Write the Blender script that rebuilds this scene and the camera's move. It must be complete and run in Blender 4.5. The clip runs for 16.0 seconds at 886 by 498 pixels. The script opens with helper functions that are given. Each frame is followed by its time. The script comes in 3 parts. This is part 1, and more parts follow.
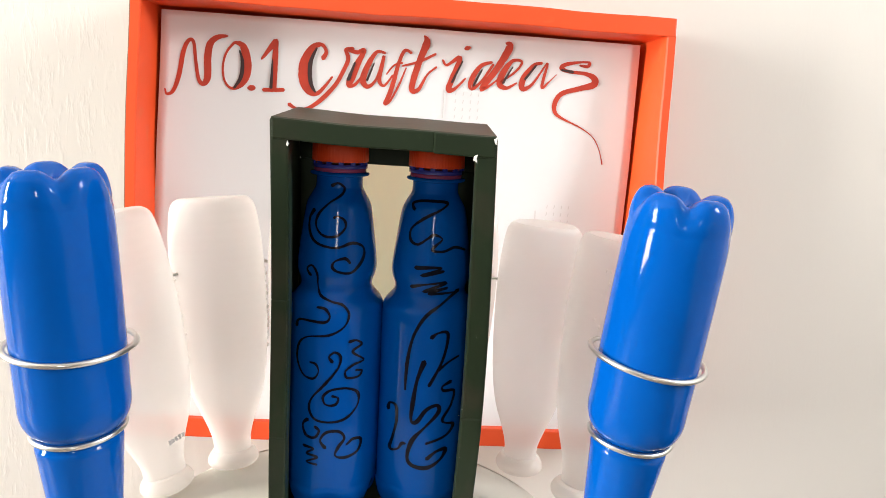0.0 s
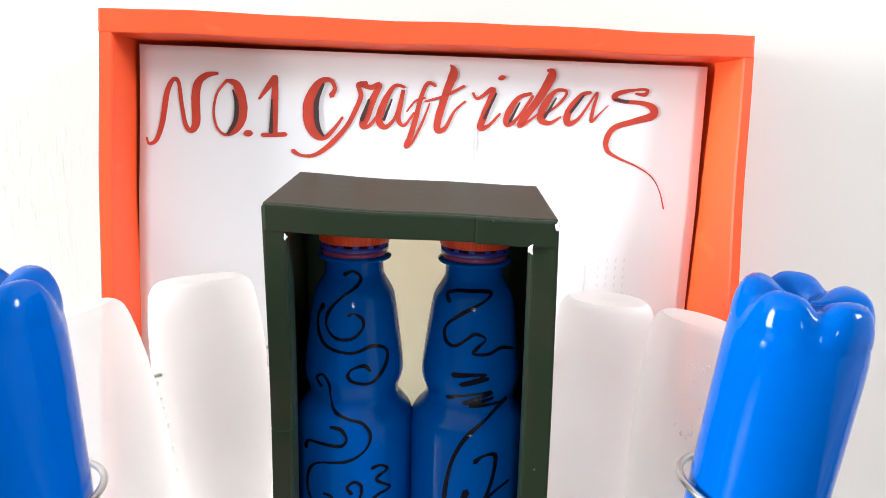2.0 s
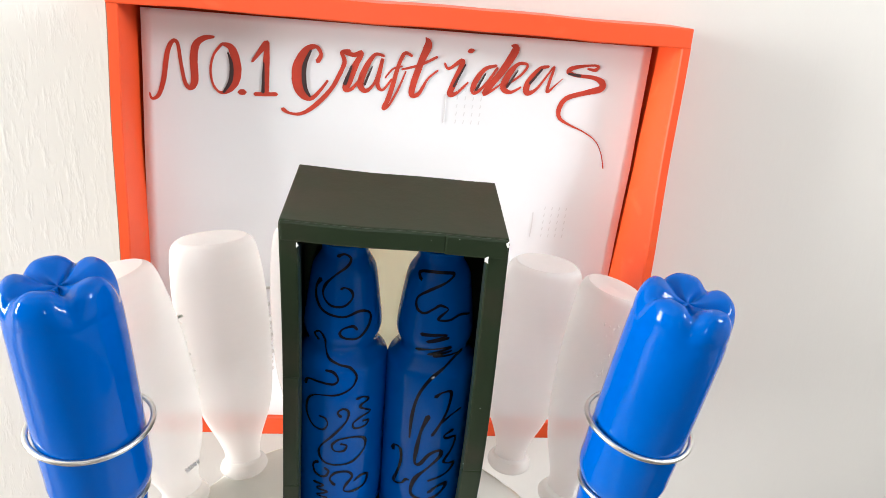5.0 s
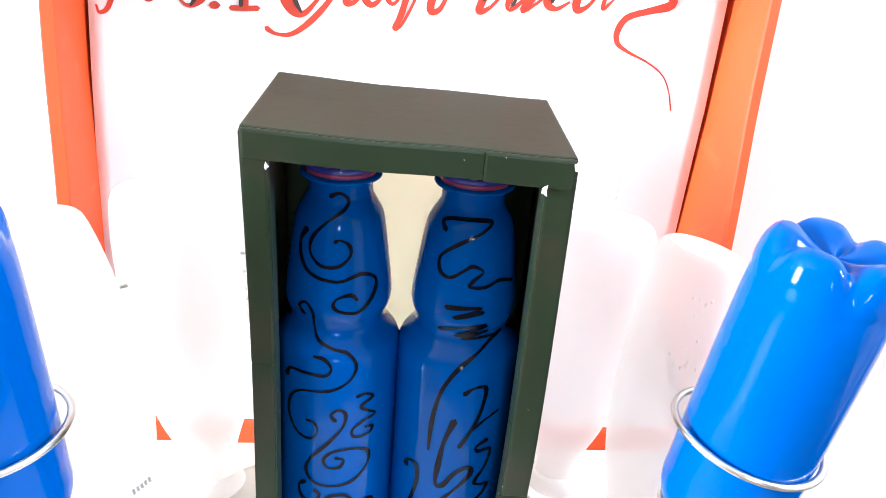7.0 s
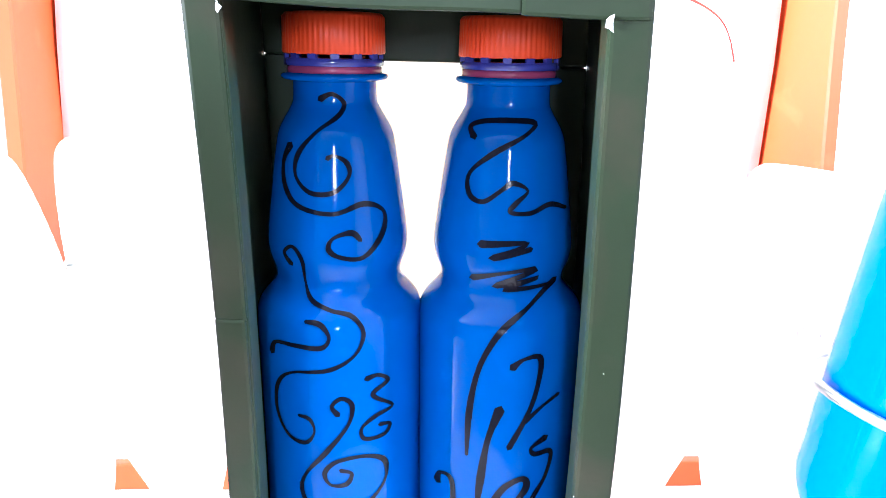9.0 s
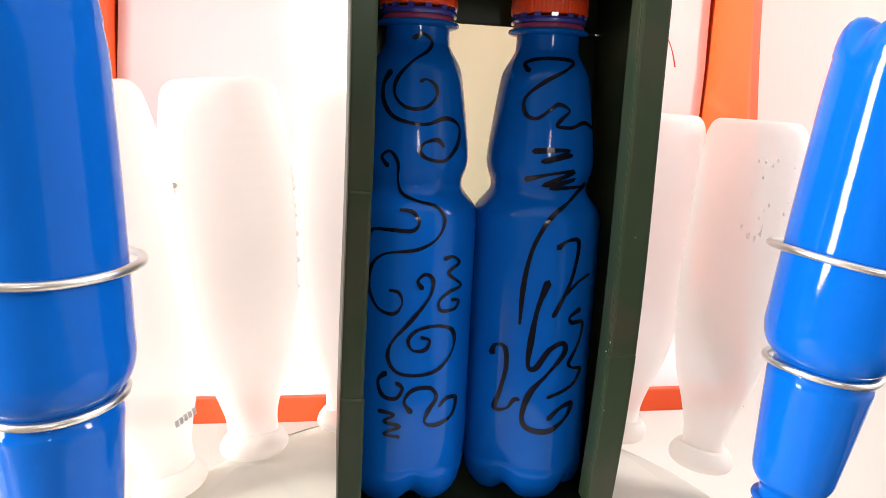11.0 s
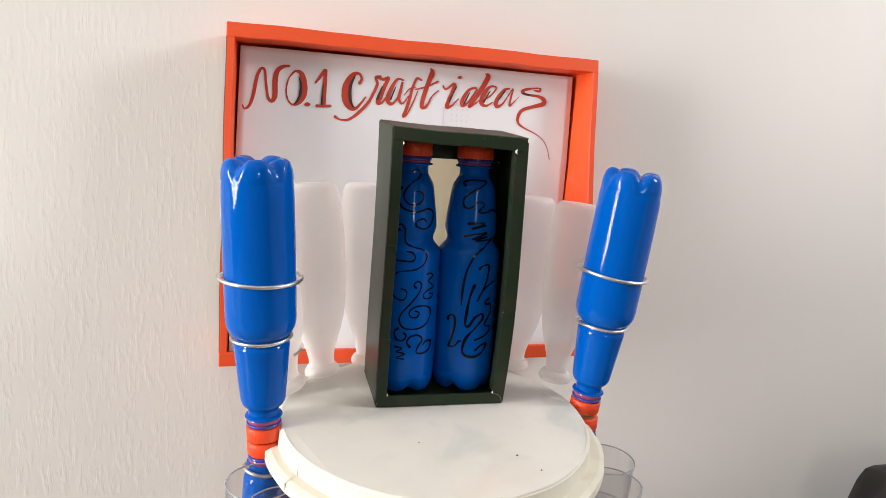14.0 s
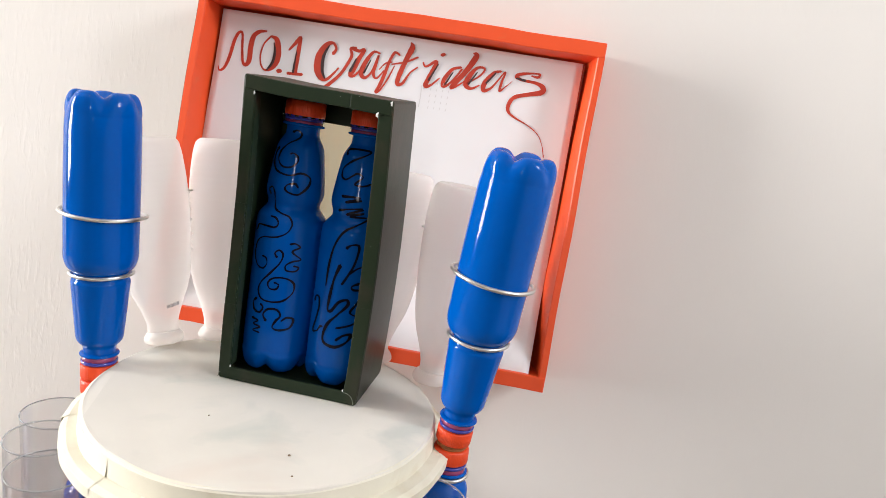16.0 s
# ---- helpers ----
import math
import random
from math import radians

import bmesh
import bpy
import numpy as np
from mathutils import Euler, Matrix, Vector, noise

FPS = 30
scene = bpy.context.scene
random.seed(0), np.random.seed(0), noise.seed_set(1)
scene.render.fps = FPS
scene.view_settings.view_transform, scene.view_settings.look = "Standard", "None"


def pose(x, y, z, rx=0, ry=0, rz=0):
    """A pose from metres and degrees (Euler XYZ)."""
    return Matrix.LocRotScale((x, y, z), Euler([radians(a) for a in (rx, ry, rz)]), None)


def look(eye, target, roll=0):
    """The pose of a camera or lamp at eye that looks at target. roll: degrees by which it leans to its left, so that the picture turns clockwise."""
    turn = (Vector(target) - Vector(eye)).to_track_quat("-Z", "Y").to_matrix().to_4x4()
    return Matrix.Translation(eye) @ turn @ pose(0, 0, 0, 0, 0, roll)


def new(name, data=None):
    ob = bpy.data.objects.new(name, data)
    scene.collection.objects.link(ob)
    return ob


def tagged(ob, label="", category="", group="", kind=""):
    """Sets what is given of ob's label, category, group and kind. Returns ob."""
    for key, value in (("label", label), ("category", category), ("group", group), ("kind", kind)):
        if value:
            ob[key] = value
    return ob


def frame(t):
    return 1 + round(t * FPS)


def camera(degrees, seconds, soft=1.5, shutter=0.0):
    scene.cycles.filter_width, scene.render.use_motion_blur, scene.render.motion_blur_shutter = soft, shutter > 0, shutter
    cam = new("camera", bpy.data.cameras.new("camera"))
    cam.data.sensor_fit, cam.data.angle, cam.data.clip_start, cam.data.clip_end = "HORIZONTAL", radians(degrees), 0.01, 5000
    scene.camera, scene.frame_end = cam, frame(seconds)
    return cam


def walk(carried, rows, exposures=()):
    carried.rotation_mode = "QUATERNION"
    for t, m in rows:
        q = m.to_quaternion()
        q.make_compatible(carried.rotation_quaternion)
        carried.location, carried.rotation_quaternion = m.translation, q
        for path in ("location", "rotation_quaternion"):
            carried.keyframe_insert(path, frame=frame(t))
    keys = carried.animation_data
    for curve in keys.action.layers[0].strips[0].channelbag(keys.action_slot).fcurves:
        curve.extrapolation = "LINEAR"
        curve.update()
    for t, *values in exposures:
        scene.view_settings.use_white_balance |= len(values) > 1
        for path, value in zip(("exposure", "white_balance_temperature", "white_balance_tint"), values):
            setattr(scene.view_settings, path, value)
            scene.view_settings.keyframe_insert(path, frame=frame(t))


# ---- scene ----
cam = camera(63.57, 16.0, soft=0.55)
METRES, EYE, TILT, LEAN, TURN = 1.45, 1.2, -7.0, -3.3, -2.4
ROWS = [
    (0.0, -0.00037, 0.00046, 0.00119, -0.102, -0.268, -0.104),
    (0.5, -0.00337, 0.01673, 0.00409, 1.296, -0.500, -0.071),
    (1.0, -0.00826, 0.03645, 0.01068, 1.220, -0.617, 1.004),
    (1.5, -0.00663, 0.04720, 0.02237, 1.350, -0.399, 1.976),
    (2.0, -0.00791, 0.06165, 0.03703, 1.291, -0.968, 1.337),
    (2.5, -0.00774, 0.06644, 0.04797, 0.545, -3.385, 1.224),
    (3.0, -0.01040, 0.05273, 0.06872, -0.799, -8.984, 0.521),
    (3.5, -0.00848, 0.03785, 0.07788, -0.421, -14.784, 0.411),
    (4.0, -0.01089, 0.01631, 0.09444, -1.450, -16.279, -0.823),
    (4.2, -0.01380, 0.00489, 0.10281, -2.158, -15.953, -1.473),
    (6.3, -0.01498, 0.05047, 0.07663, -1.379, -11.592, -1.010),
    (6.5, -0.01351, 0.06089, 0.07176, -1.472, -12.014, -1.241),
    (7.0, -0.01702, 0.08597, 0.05882, -1.036, -13.188, -1.144),
    (7.5, -0.01946, 0.10427, 0.04869, -0.584, -12.111, -1.237),
    (8.0, -0.02158, 0.11924, 0.03642, 0.218, -10.976, -0.682),
    (8.5, -0.02000, 0.12697, 0.02557, 1.319, -7.821, 1.103),
    (9.0, -0.01628, 0.13281, 0.00631, 0.910, -5.328, 2.088),
    (9.5, -0.02012, 0.13348, -0.01815, 0.797, -3.807, 1.965),
    (9.7, -0.02364, 0.13318, -0.02461, 0.075, -3.499, 1.887),
    (11.8, -0.11575, 0.01275, -0.04341, -15.170, 1.003, 4.478),
    (12.0, -0.12995, -0.01318, -0.03716, -16.907, -0.057, 4.974),
    (12.5, -0.14995, -0.07048, -0.03479, -16.098, -0.892, 4.562),
    (13.0, -0.17120, -0.10782, -0.02923, -17.079, -1.281, 5.246),
    (13.5, -0.17909, -0.14155, -0.02201, -15.706, -0.414, 4.020),
    (14.0, -0.12672, -0.14336, -0.02477, -12.747, 0.195, 2.066),
    (14.5, -0.05231, -0.12345, -0.03178, -7.154, 1.029, -1.021),
    (15.0, 0.02879, -0.10923, -0.03501, -0.317, 0.320, -3.701),
    (15.5, 0.10095, -0.09979, -0.04747, 6.219, 1.168, -6.992),
    (16.0, 0.11712, -0.09312, -0.04628, 9.515, 2.364, -7.736),
]
EXPOSURES = [(0, 0.12, 6600, 8), (1.0, 0.25, 6300, 7), (2.0, 0.32, 5900, 6), (2.5, 0.55, 5750, 6), (3.0, 0.8, 5600, 5), (3.5, 0.46, 5750, 6), (4.0, 0.16, 6200, 7), (4.2, 0.12, 6250, 7), (6.3, 0.08, 5800, 5), (6.6, 0.2, 5750, 5), (7.0, 0.88, 5750, 8), (8.0, 1.74, 5450, 13), (9.0, 2.0, 5300, 14), (9.4, 1.08, 5500, 14), (9.7, 1.0, 5600, 13), (11.8, 0.15, 7050, 12), (12.5, -0.14, 6900, 11), (14, -0.35, 6400, 11), (16, -0.18, 6350, 11)]
walk(cam, [(t, pose(0, 0, EYE, TILT, LEAN, TURN) @ pose(METRES * x, METRES * y, METRES * z, 90 + pitch, roll, yaw)) for t, x, y, z, yaw, pitch, roll in ROWS], EXPOSURES)

# ---- light: daylight from a tall window in the side wall, a weaker small window behind, an added side fill ----
world = bpy.data.worlds.new("daylight")
scene.world = world
world.use_nodes = True
wn = world.node_tree.nodes
sky = wn.new("ShaderNodeTexSky")
sky.sky_type, sky.sun_disc, sky.sun_elevation, sky.sun_rotation = "NISHITA", False, radians(40), radians(-110)
wn["Background"].inputs["Strength"].default_value = 0.1
world.node_tree.links.new(sky.outputs["Color"], wn["Background"].inputs["Color"])


def area(name, eye, target, sx, sy, watts, color):
    data = bpy.data.lights.new(name, "AREA")
    data.shape, data.size, data.size_y, data.energy, data.color = "RECTANGLE", sx, sy, watts, color
    lamp = new(name, data)
    lamp.matrix_world = look(eye, target)
    return lamp


area("window_daylight", (-3.58, -0.42, 1.42), (0.0, -0.42, 1.36), 0.75, 1.96, 262, (1.0, 0.975, 0.94))
area("rear_window_daylight", (0.06, -2.33, 1.4), (0.03, 0.0, 1.3), 0.22, 0.46, 7.4, (1.0, 0.965, 0.94))
# unseen fill lamp, added to lift the right part of the wall
area("side_fill_daylight", (1.72, -0.3, 2.1), (0.0, 0.0, 1.7), 0.4, 0.6, 31, (0.96, 0.98, 1.0))


# ---- materials ----
def material(name, color, rough=0.5, metal=0.0, coat=0.0, bump=0.0, bump_scale=60.0, vary=0.06, vary_scale=8.0, stretch=(1, 1, 1), trans=0.0, ior=1.45, sheen_through=0.0, spec=0.5):
    m = bpy.data.materials.new(name)
    m.use_nodes = True
    n, l = m.node_tree.nodes, m.node_tree.links
    b = n["Principled BSDF"]
    b.inputs["Roughness"].default_value = rough
    b.inputs["Metallic"].default_value = metal
    b.inputs["Specular IOR Level"].default_value = spec
    b.inputs["Coat Weight"].default_value = coat
    b.inputs["Coat Roughness"].default_value = 0.06
    b.inputs["Transmission Weight"].default_value = trans
    b.inputs["IOR"].default_value = ior
    tc = n.new("ShaderNodeTexCoord")
    mp = n.new("ShaderNodeMapping")
    mp.inputs["Scale"].default_value = stretch
    l.new(tc.outputs["Object"], mp.inputs["Vector"])
    big = n.new("ShaderNodeTexNoise")
    big.inputs["Scale"].default_value, big.inputs["Detail"].default_value = vary_scale, 5
    l.new(mp.outputs["Vector"], big.inputs["Vector"])
    ramp = n.new("ShaderNodeMix")
    ramp.data_type = "RGBA"
    ramp.inputs["A"].default_value = (*[c * (1 - vary) for c in color], 1)
    ramp.inputs["B"].default_value = (*[min(1, c * (1 + vary)) for c in color], 1)
    l.new(big.outputs["Fac"], ramp.inputs["Factor"])
    l.new(ramp.outputs["Result"], b.inputs["Base Color"])
    if bump:
        fine = n.new("ShaderNodeTexNoise")
        fine.inputs["Scale"].default_value, fine.inputs["Detail"].default_value = bump_scale, 6
        fine.inputs["Roughness"].default_value = 0.64
        l.new(mp.outputs["Vector"], fine.inputs["Vector"])
        bp = n.new("ShaderNodeBump")
        bp.inputs["Strength"].default_value, bp.inputs["Distance"].default_value = bump, 0.002
        l.new(fine.outputs["Fac"], bp.inputs["Height"])
        l.new(bp.outputs["Normal"], b.inputs["Normal"])
    if sheen_through:
        tl = n.new("ShaderNodeBsdfTranslucent")
        l.new(ramp.outputs["Result"], tl.inputs["Color"])
        mx = n.new("ShaderNodeMixShader")
        mx.inputs[0].default_value = sheen_through
        l.new(b.outputs[0], mx.inputs[1])
        l.new(tl.outputs[0], mx.inputs[2])
        l.new(mx.outputs[0], n["Material Output"].inputs["Surface"])
    return m


def clear_through(m, amount):
    """Lets a share of the light pass straight through a thin skin."""
    n, l = m.node_tree.nodes, m.node_tree.links
    out = n["Material Output"]
    old = out.inputs["Surface"].links[0].from_socket
    see, mx = n.new("ShaderNodeBsdfTransparent"), n.new("ShaderNodeMixShader")
    mx.inputs[0].default_value = amount
    l.new(old, mx.inputs[1])
    l.new(see.outputs[0], mx.inputs[2])
    l.new(mx.outputs[0], out.inputs["Surface"])


def soft_patches(m, color, scale, low, high, most):
    """Faint stains and painted-in reflections with a soft edge over a material's own colour."""
    n, l = m.node_tree.nodes, m.node_tree.links
    base = n["Principled BSDF"].inputs["Base Color"]
    old = base.links[0].from_socket
    tc, noise, span, mix = n.new("ShaderNodeTexCoord"), n.new("ShaderNodeTexNoise"), n.new("ShaderNodeMapRange"), n.new("ShaderNodeMix")
    noise.inputs["Scale"].default_value, noise.inputs["Detail"].default_value, noise.inputs["Distortion"].default_value = scale, 4, 0.8
    span.inputs["From Min"].default_value, span.inputs["From Max"].default_value, span.inputs["To Max"].default_value = low, high, most
    mix.data_type = "RGBA"
    mix.inputs["B"].default_value = (*color, 1)
    l.new(tc.outputs["Object"], noise.inputs["Vector"])
    l.new(noise.outputs["Fac"], span.inputs["Value"])
    l.new(span.outputs["Result"], mix.inputs["Factor"])
    l.new(old, mix.inputs["A"])
    l.new(mix.outputs["Result"], base)


M_WALL = material("wall_paint", (0.72, 0.685, 0.645), 0.75, bump=0.35, bump_scale=150, vary=0.05, vary_scale=3, stretch=(1.15, 1, 0.3))

wn2, wl2 = M_WALL.node_tree.nodes, M_WALL.node_tree.links
wtc = wn2.new("ShaderNodeTexCoord")
wsep = wn2.new("ShaderNodeSeparateXYZ")
wl2.new(wtc.outputs["Object"], wsep.inputs[0])
# rough roller coat on one half of the wall, smoother towards the other
wmap = wn2.new("ShaderNodeMapRange")
wmap.inputs["From Min"].default_value, wmap.inputs["From Max"].default_value = 0.15, -0.35
wmap.inputs["To Min"].default_value, wmap.inputs["To Max"].default_value = 0.05, 0.155
wl2.new(wsep.outputs["X"], wmap.inputs["Value"])
for node in list(wn2):
    if node.type == "TEX_NOISE" and node.inputs["Scale"].default_value > 50:
        node.inputs["Roughness"].default_value, node.inputs["Distortion"].default_value = 0.55, 0.15
    if node.type == "BUMP":
        # only the peaks of the relief stand out, as sparse runs in the paint
        peaks = wn2.new("ShaderNodeMapRange")
        peaks.interpolation_type = "SMOOTHSTEP"
        peaks.inputs["From Min"].default_value, peaks.inputs["From Max"].default_value = 0.45, 0.82
        wl2.new(node.inputs["Height"].links[0].from_socket, peaks.inputs["Value"])
        wl2.new(peaks.outputs["Result"], node.inputs["Height"])
        node.inputs["Distance"].default_value = 0.0014
        wl2.new(wmap.outputs["Result"], node.inputs["Strength"])
# near-black on unseen walls, to cut bounce and reflections on the box front
M_DIMROOM = material("dim_room_surface", (0.1, 0.09, 0.08), 0.8, bump=0.15, bump_scale=40, vary=0.05, vary_scale=2)
# unseen ceiling and east wall, kept paler to bounce fill onto the right
M_CEIL = material("ceiling_bounce", (0.6, 0.59, 0.57), 0.85, bump=0.1, bump_scale=40, vary=0.03, vary_scale=2)
M_EAST = material("east_wall_bounce", (0.5, 0.48, 0.46), 0.85, bump=0.1, bump_scale=40, vary=0.03, vary_scale=2)
# floor out of view, dark to hold down bounce
M_FLOOR = material("floor_tile", (0.15, 0.125, 0.1), 0.4, bump=0.05, vary=0.15, vary_scale=5)
# table out of view, brown kept dark to hold bounce off the wall
M_TABLE = material("table_wood", (0.26, 0.2, 0.15), 0.45, bump=0.1, bump_scale=30, vary=0.3, vary_scale=12, stretch=(1, 8, 8))
M_ORANGE = material("orange_card", (0.79, 0.082, 0.017), 0.42, bump=0.06, bump_scale=90, vary=0.07, vary_scale=14)
M_PAPER = material("white_paper", (0.8, 0.79, 0.8), 0.8, bump=0.06, bump_scale=25, vary=0.02, vary_scale=6)
M_INK = material("red_ink", (0.5, 0.045, 0.02), 0.6, vary=0.25, vary_scale=90)
M_DARKINK = material("dark_ink", (0.05, 0.025, 0.025), 0.6, vary=0.3, vary_scale=90)
M_FAINT = material("show_through_print", (0.68, 0.66, 0.66), 0.8, vary=0.1, vary_scale=90)
M_BOUNCESTOP = material("dull_bounce_stop", (0.2, 0.16, 0.12), 0.9, vary=0.1, vary_scale=30)
M_GREEN = material("dark_green_card", (0.016, 0.027, 0.013), 0.38, spec=0.27, bump=0.12, bump_scale=45, vary=0.2, vary_scale=18)
# dust smudges that also paint in the brownish sheen of the box top
soft_patches(M_GREEN, (0.04, 0.032, 0.022), 26, 0.5, 0.7, 0.5)
M_WORN = material("worn_card_edge", (0.2, 0.22, 0.17), 0.8, vary=0.3, vary_scale=300)
M_CHIP = material("torn_white_card", (0.75, 0.74, 0.7), 0.9, vary=0.1, vary_scale=200)
M_CREAM = material("cream_card", (0.94, 0.925, 0.77), 0.85, vary=0.04, vary_scale=10, sheen_through=0.78)
M_BLUE = material("blue_glossy_paint", (0.0001, 0.082, 0.40), 0.05, coat=0.0, spec=0.2, bump=0.03, bump_scale=35, vary=0.1, vary_scale=16)
M_BAND = material("blue_violet_ring", (0.04, 0.045, 0.3), 0.2, coat=0.5, vary=0.3, vary_scale=80)
M_REDBAND = material("red_violet_tint", (0.3, 0.05, 0.13), 0.25, coat=0.4, vary=0.4, vary_scale=50)
M_CAP = material("red_orange_cap", (0.72, 0.06, 0.012), 0.35, vary=0.06, vary_scale=40)
M_MARK = material("black_marker", (0.004, 0.005, 0.013), 0.12, spec=0.2, vary=0.3, vary_scale=90)
M_FROST = material("frosted_white_plastic", (0.92, 0.895, 0.87), 0.36, bump=0.12, bump_scale=38, vary=0.05, vary_scale=14, sheen_through=0.48)
clear_through(M_FROST, 0.36)
M_WIRE = material("galvanised_wire", (0.68, 0.67, 0.64), 0.32, metal=1.0, bump=0.08, bump_scale=200, vary=0.12, vary_scale=60)
M_DISC = material("ivory_board", (0.745, 0.705, 0.625), 0.5, bump=0.1, bump_scale=18, vary=0.09, vary_scale=16)
soft_patches(M_DISC, (0.5, 0.53, 0.47), 13, 0.52, 0.72, 0.6)
# pinkish patches, painting orange reflections into the disc's colour
soft_patches(M_DISC, (0.62, 0.42, 0.33), 7, 0.6, 0.8, 0.4)
M_TAPE = material("ivory_paper_strip", (0.74, 0.7, 0.58), 0.6, bump=0.12, bump_scale=40, vary=0.07, vary_scale=25)
M_GLASS = bpy.data.materials.new("clear_glass")
M_GLASS.use_nodes = True
gn, gl = M_GLASS.node_tree.nodes, M_GLASS.node_tree.links
clear, gloss, edge, gmix = gn.new("ShaderNodeBsdfTransparent"), gn.new("ShaderNodeBsdfGlossy"), gn.new("ShaderNodeLayerWeight"), gn.new("ShaderNodeMixShader")
clear.inputs["Color"].default_value = (0.9, 0.9, 0.91, 1)
gloss.inputs["Roughness"].default_value = 0.04
power = gn.new("ShaderNodeMath")
power.operation, power.inputs[1].default_value = "POWER", 3.0
span = gn.new("ShaderNodeMapRange")
span.inputs["To Min"].default_value, span.inputs["To Max"].default_value = 0.06, 0.5
gl.new(edge.outputs["Facing"], power.inputs[0])
gl.new(power.outputs[0], span.inputs["Value"])
gl.new(span.outputs["Result"], gmix.inputs[0])
gl.new(clear.outputs[0], gmix.inputs[1])
gl.new(gloss.outputs[0], gmix.inputs[2])
gl.new(gmix.outputs[0], gn["Material Output"].inputs["Surface"])
M_RIMGLASS = material("glass_edge", (0.55, 0.56, 0.57), 0.08, vary=0.05, vary_scale=30, trans=0.5)
soft_patches(M_TAPE, (0.6, 0.52, 0.38), 30, 0.55, 0.75, 0.5)
soft_patches(M_ORANGE, (0.62, 0.16, 0.06), 40, 0.62, 0.8, 0.4)
M_BLACK = material("black_leatherette", (0.012, 0.009, 0.008), 0.5, bump=0.15, bump_scale=120, vary=0.2, vary_scale=20)
M_RED = material("red_plastic", (0.42, 0.02, 0.015), 0.3, vary=0.1, vary_scale=20)
M_GLUE = material("brown_glue", (0.28, 0.1, 0.03), 0.5, bump=0.3, bump_scale=150, vary=0.3, vary_scale=120)
M_DIRT = material("brown_speck", (0.2, 0.13, 0.08), 0.8, vary=0.2, vary_scale=90)


# ---- mesh helpers ----
def part(name, bm, mat, parent=None, label="", smooth=False):
    bmesh.ops.recalc_face_normals(bm, faces=bm.faces)
    me = bpy.data.meshes.new(name)
    bm.to_mesh(me)
    bm.free()
    if smooth:
        for p in me.polygons:
            p.use_smooth = True
    me.materials.append(mat)
    ob = new(name, me)
    if parent is not None:
        ob.parent = parent
    if label:
        ob["label"] = label
    return ob


def thing(name, m, label, category, group="", kind=""):
    ob = new(name)
    ob.empty_display_size = 0.02
    ob.matrix_world = m
    return tagged(ob, label, category, group, kind)


def block(bm, x0, x1, y0, y1, z0, z1, bevel=0.0):
    vs = bmesh.ops.create_cube(bm, size=1)["verts"]
    for v in vs:
        v.co = Vector((x0 + (v.co.x + 0.5) * (x1 - x0), y0 + (v.co.y + 0.5) * (y1 - y0), z0 + (v.co.z + 0.5) * (z1 - z0)))
    if bevel:
        es = list({e for v in vs for e in v.link_edges})
        bmesh.ops.bevel(bm, geom=es, offset=bevel, segments=2, affect="EDGES", profile=0.6)
    return bm


def box(x0, x1, y0, y1, z0, z1, bevel=0.0):
    return block(bmesh.new(), x0, x1, y0, y1, z0, z1, bevel)


def revolve(profile, seg=64, shape=None, squash=1.0):
    """Rings of (radius, height); shape(r, z, angle) may move a ring's point."""
    bm = bmesh.new()
    rings = []
    for r, z in profile:
        ring = []
        for i in range(seg):
            a = 2 * math.pi * i / seg
            rr, zz = shape(r, z, a) if shape else (r, z)
            ring.append(bm.verts.new((rr * math.cos(a), rr * math.sin(a) * squash, zz)))
        rings.append(ring)
    for lo, hi in zip(rings, rings[1:]):
        for i in range(seg):
            j = (i + 1) % seg
            bm.faces.new((lo[i], lo[j], hi[j], hi[i]))
    for ring in (rings[0], rings[-1]):
        bm.faces.new(ring)
    return bm


def smooth_profile(points, steps=5):
    """A finer profile along a Catmull-Rom curve."""
    out = []
    for i in range(len(points) - 1):
        p0, p1, p2, p3 = points[max(i - 1, 0)], points[i], points[i + 1], points[min(i + 2, len(points) - 1)]
        for k in range(steps):
            t = k / steps
            out.append(tuple(0.5 * (2 * b + (c - a) * t + (2 * a - 5 * b + 4 * c - d) * t * t + (3 * b - a - 3 * c + d) * t ** 3) for a, b, c, d in zip(p0, p1, p2, p3)))
    return out + [tuple(points[-1])]


def tube(points, radius, seg=10, closed=False):
    """A round wire along points."""
    bm = bmesh.new()
    pts = [Vector(p) for p in points]
    rings = []
    count = len(pts)
    for i, p in enumerate(pts):
        a = pts[(i - 1) % count] if closed or i else p
        b = pts[(i + 1) % count] if closed or i < count - 1 else p
        d = (b - a).normalized()
        side = d.cross(Vector((0, 0, 1)) if abs(d.z) < 0.9 else Vector((1, 0, 0))).normalized()
        up = side.cross(d)
        rings.append([bm.verts.new(p + radius * (math.cos(2 * math.pi * k / seg) * side + math.sin(2 * math.pi * k / seg) * up)) for k in range(seg)])
    pairs = list(zip(rings, rings[1:])) + ([(rings[-1], rings[0])] if closed else [])
    for lo, hi in pairs:
        for i in range(seg):
            j = (i + 1) % seg
            bm.faces.new((lo[i], lo[j], hi[j], hi[i]))
    if not closed:
        bm.faces.new(rings[0])
        bm.faces.new(rings[-1])
    return bm


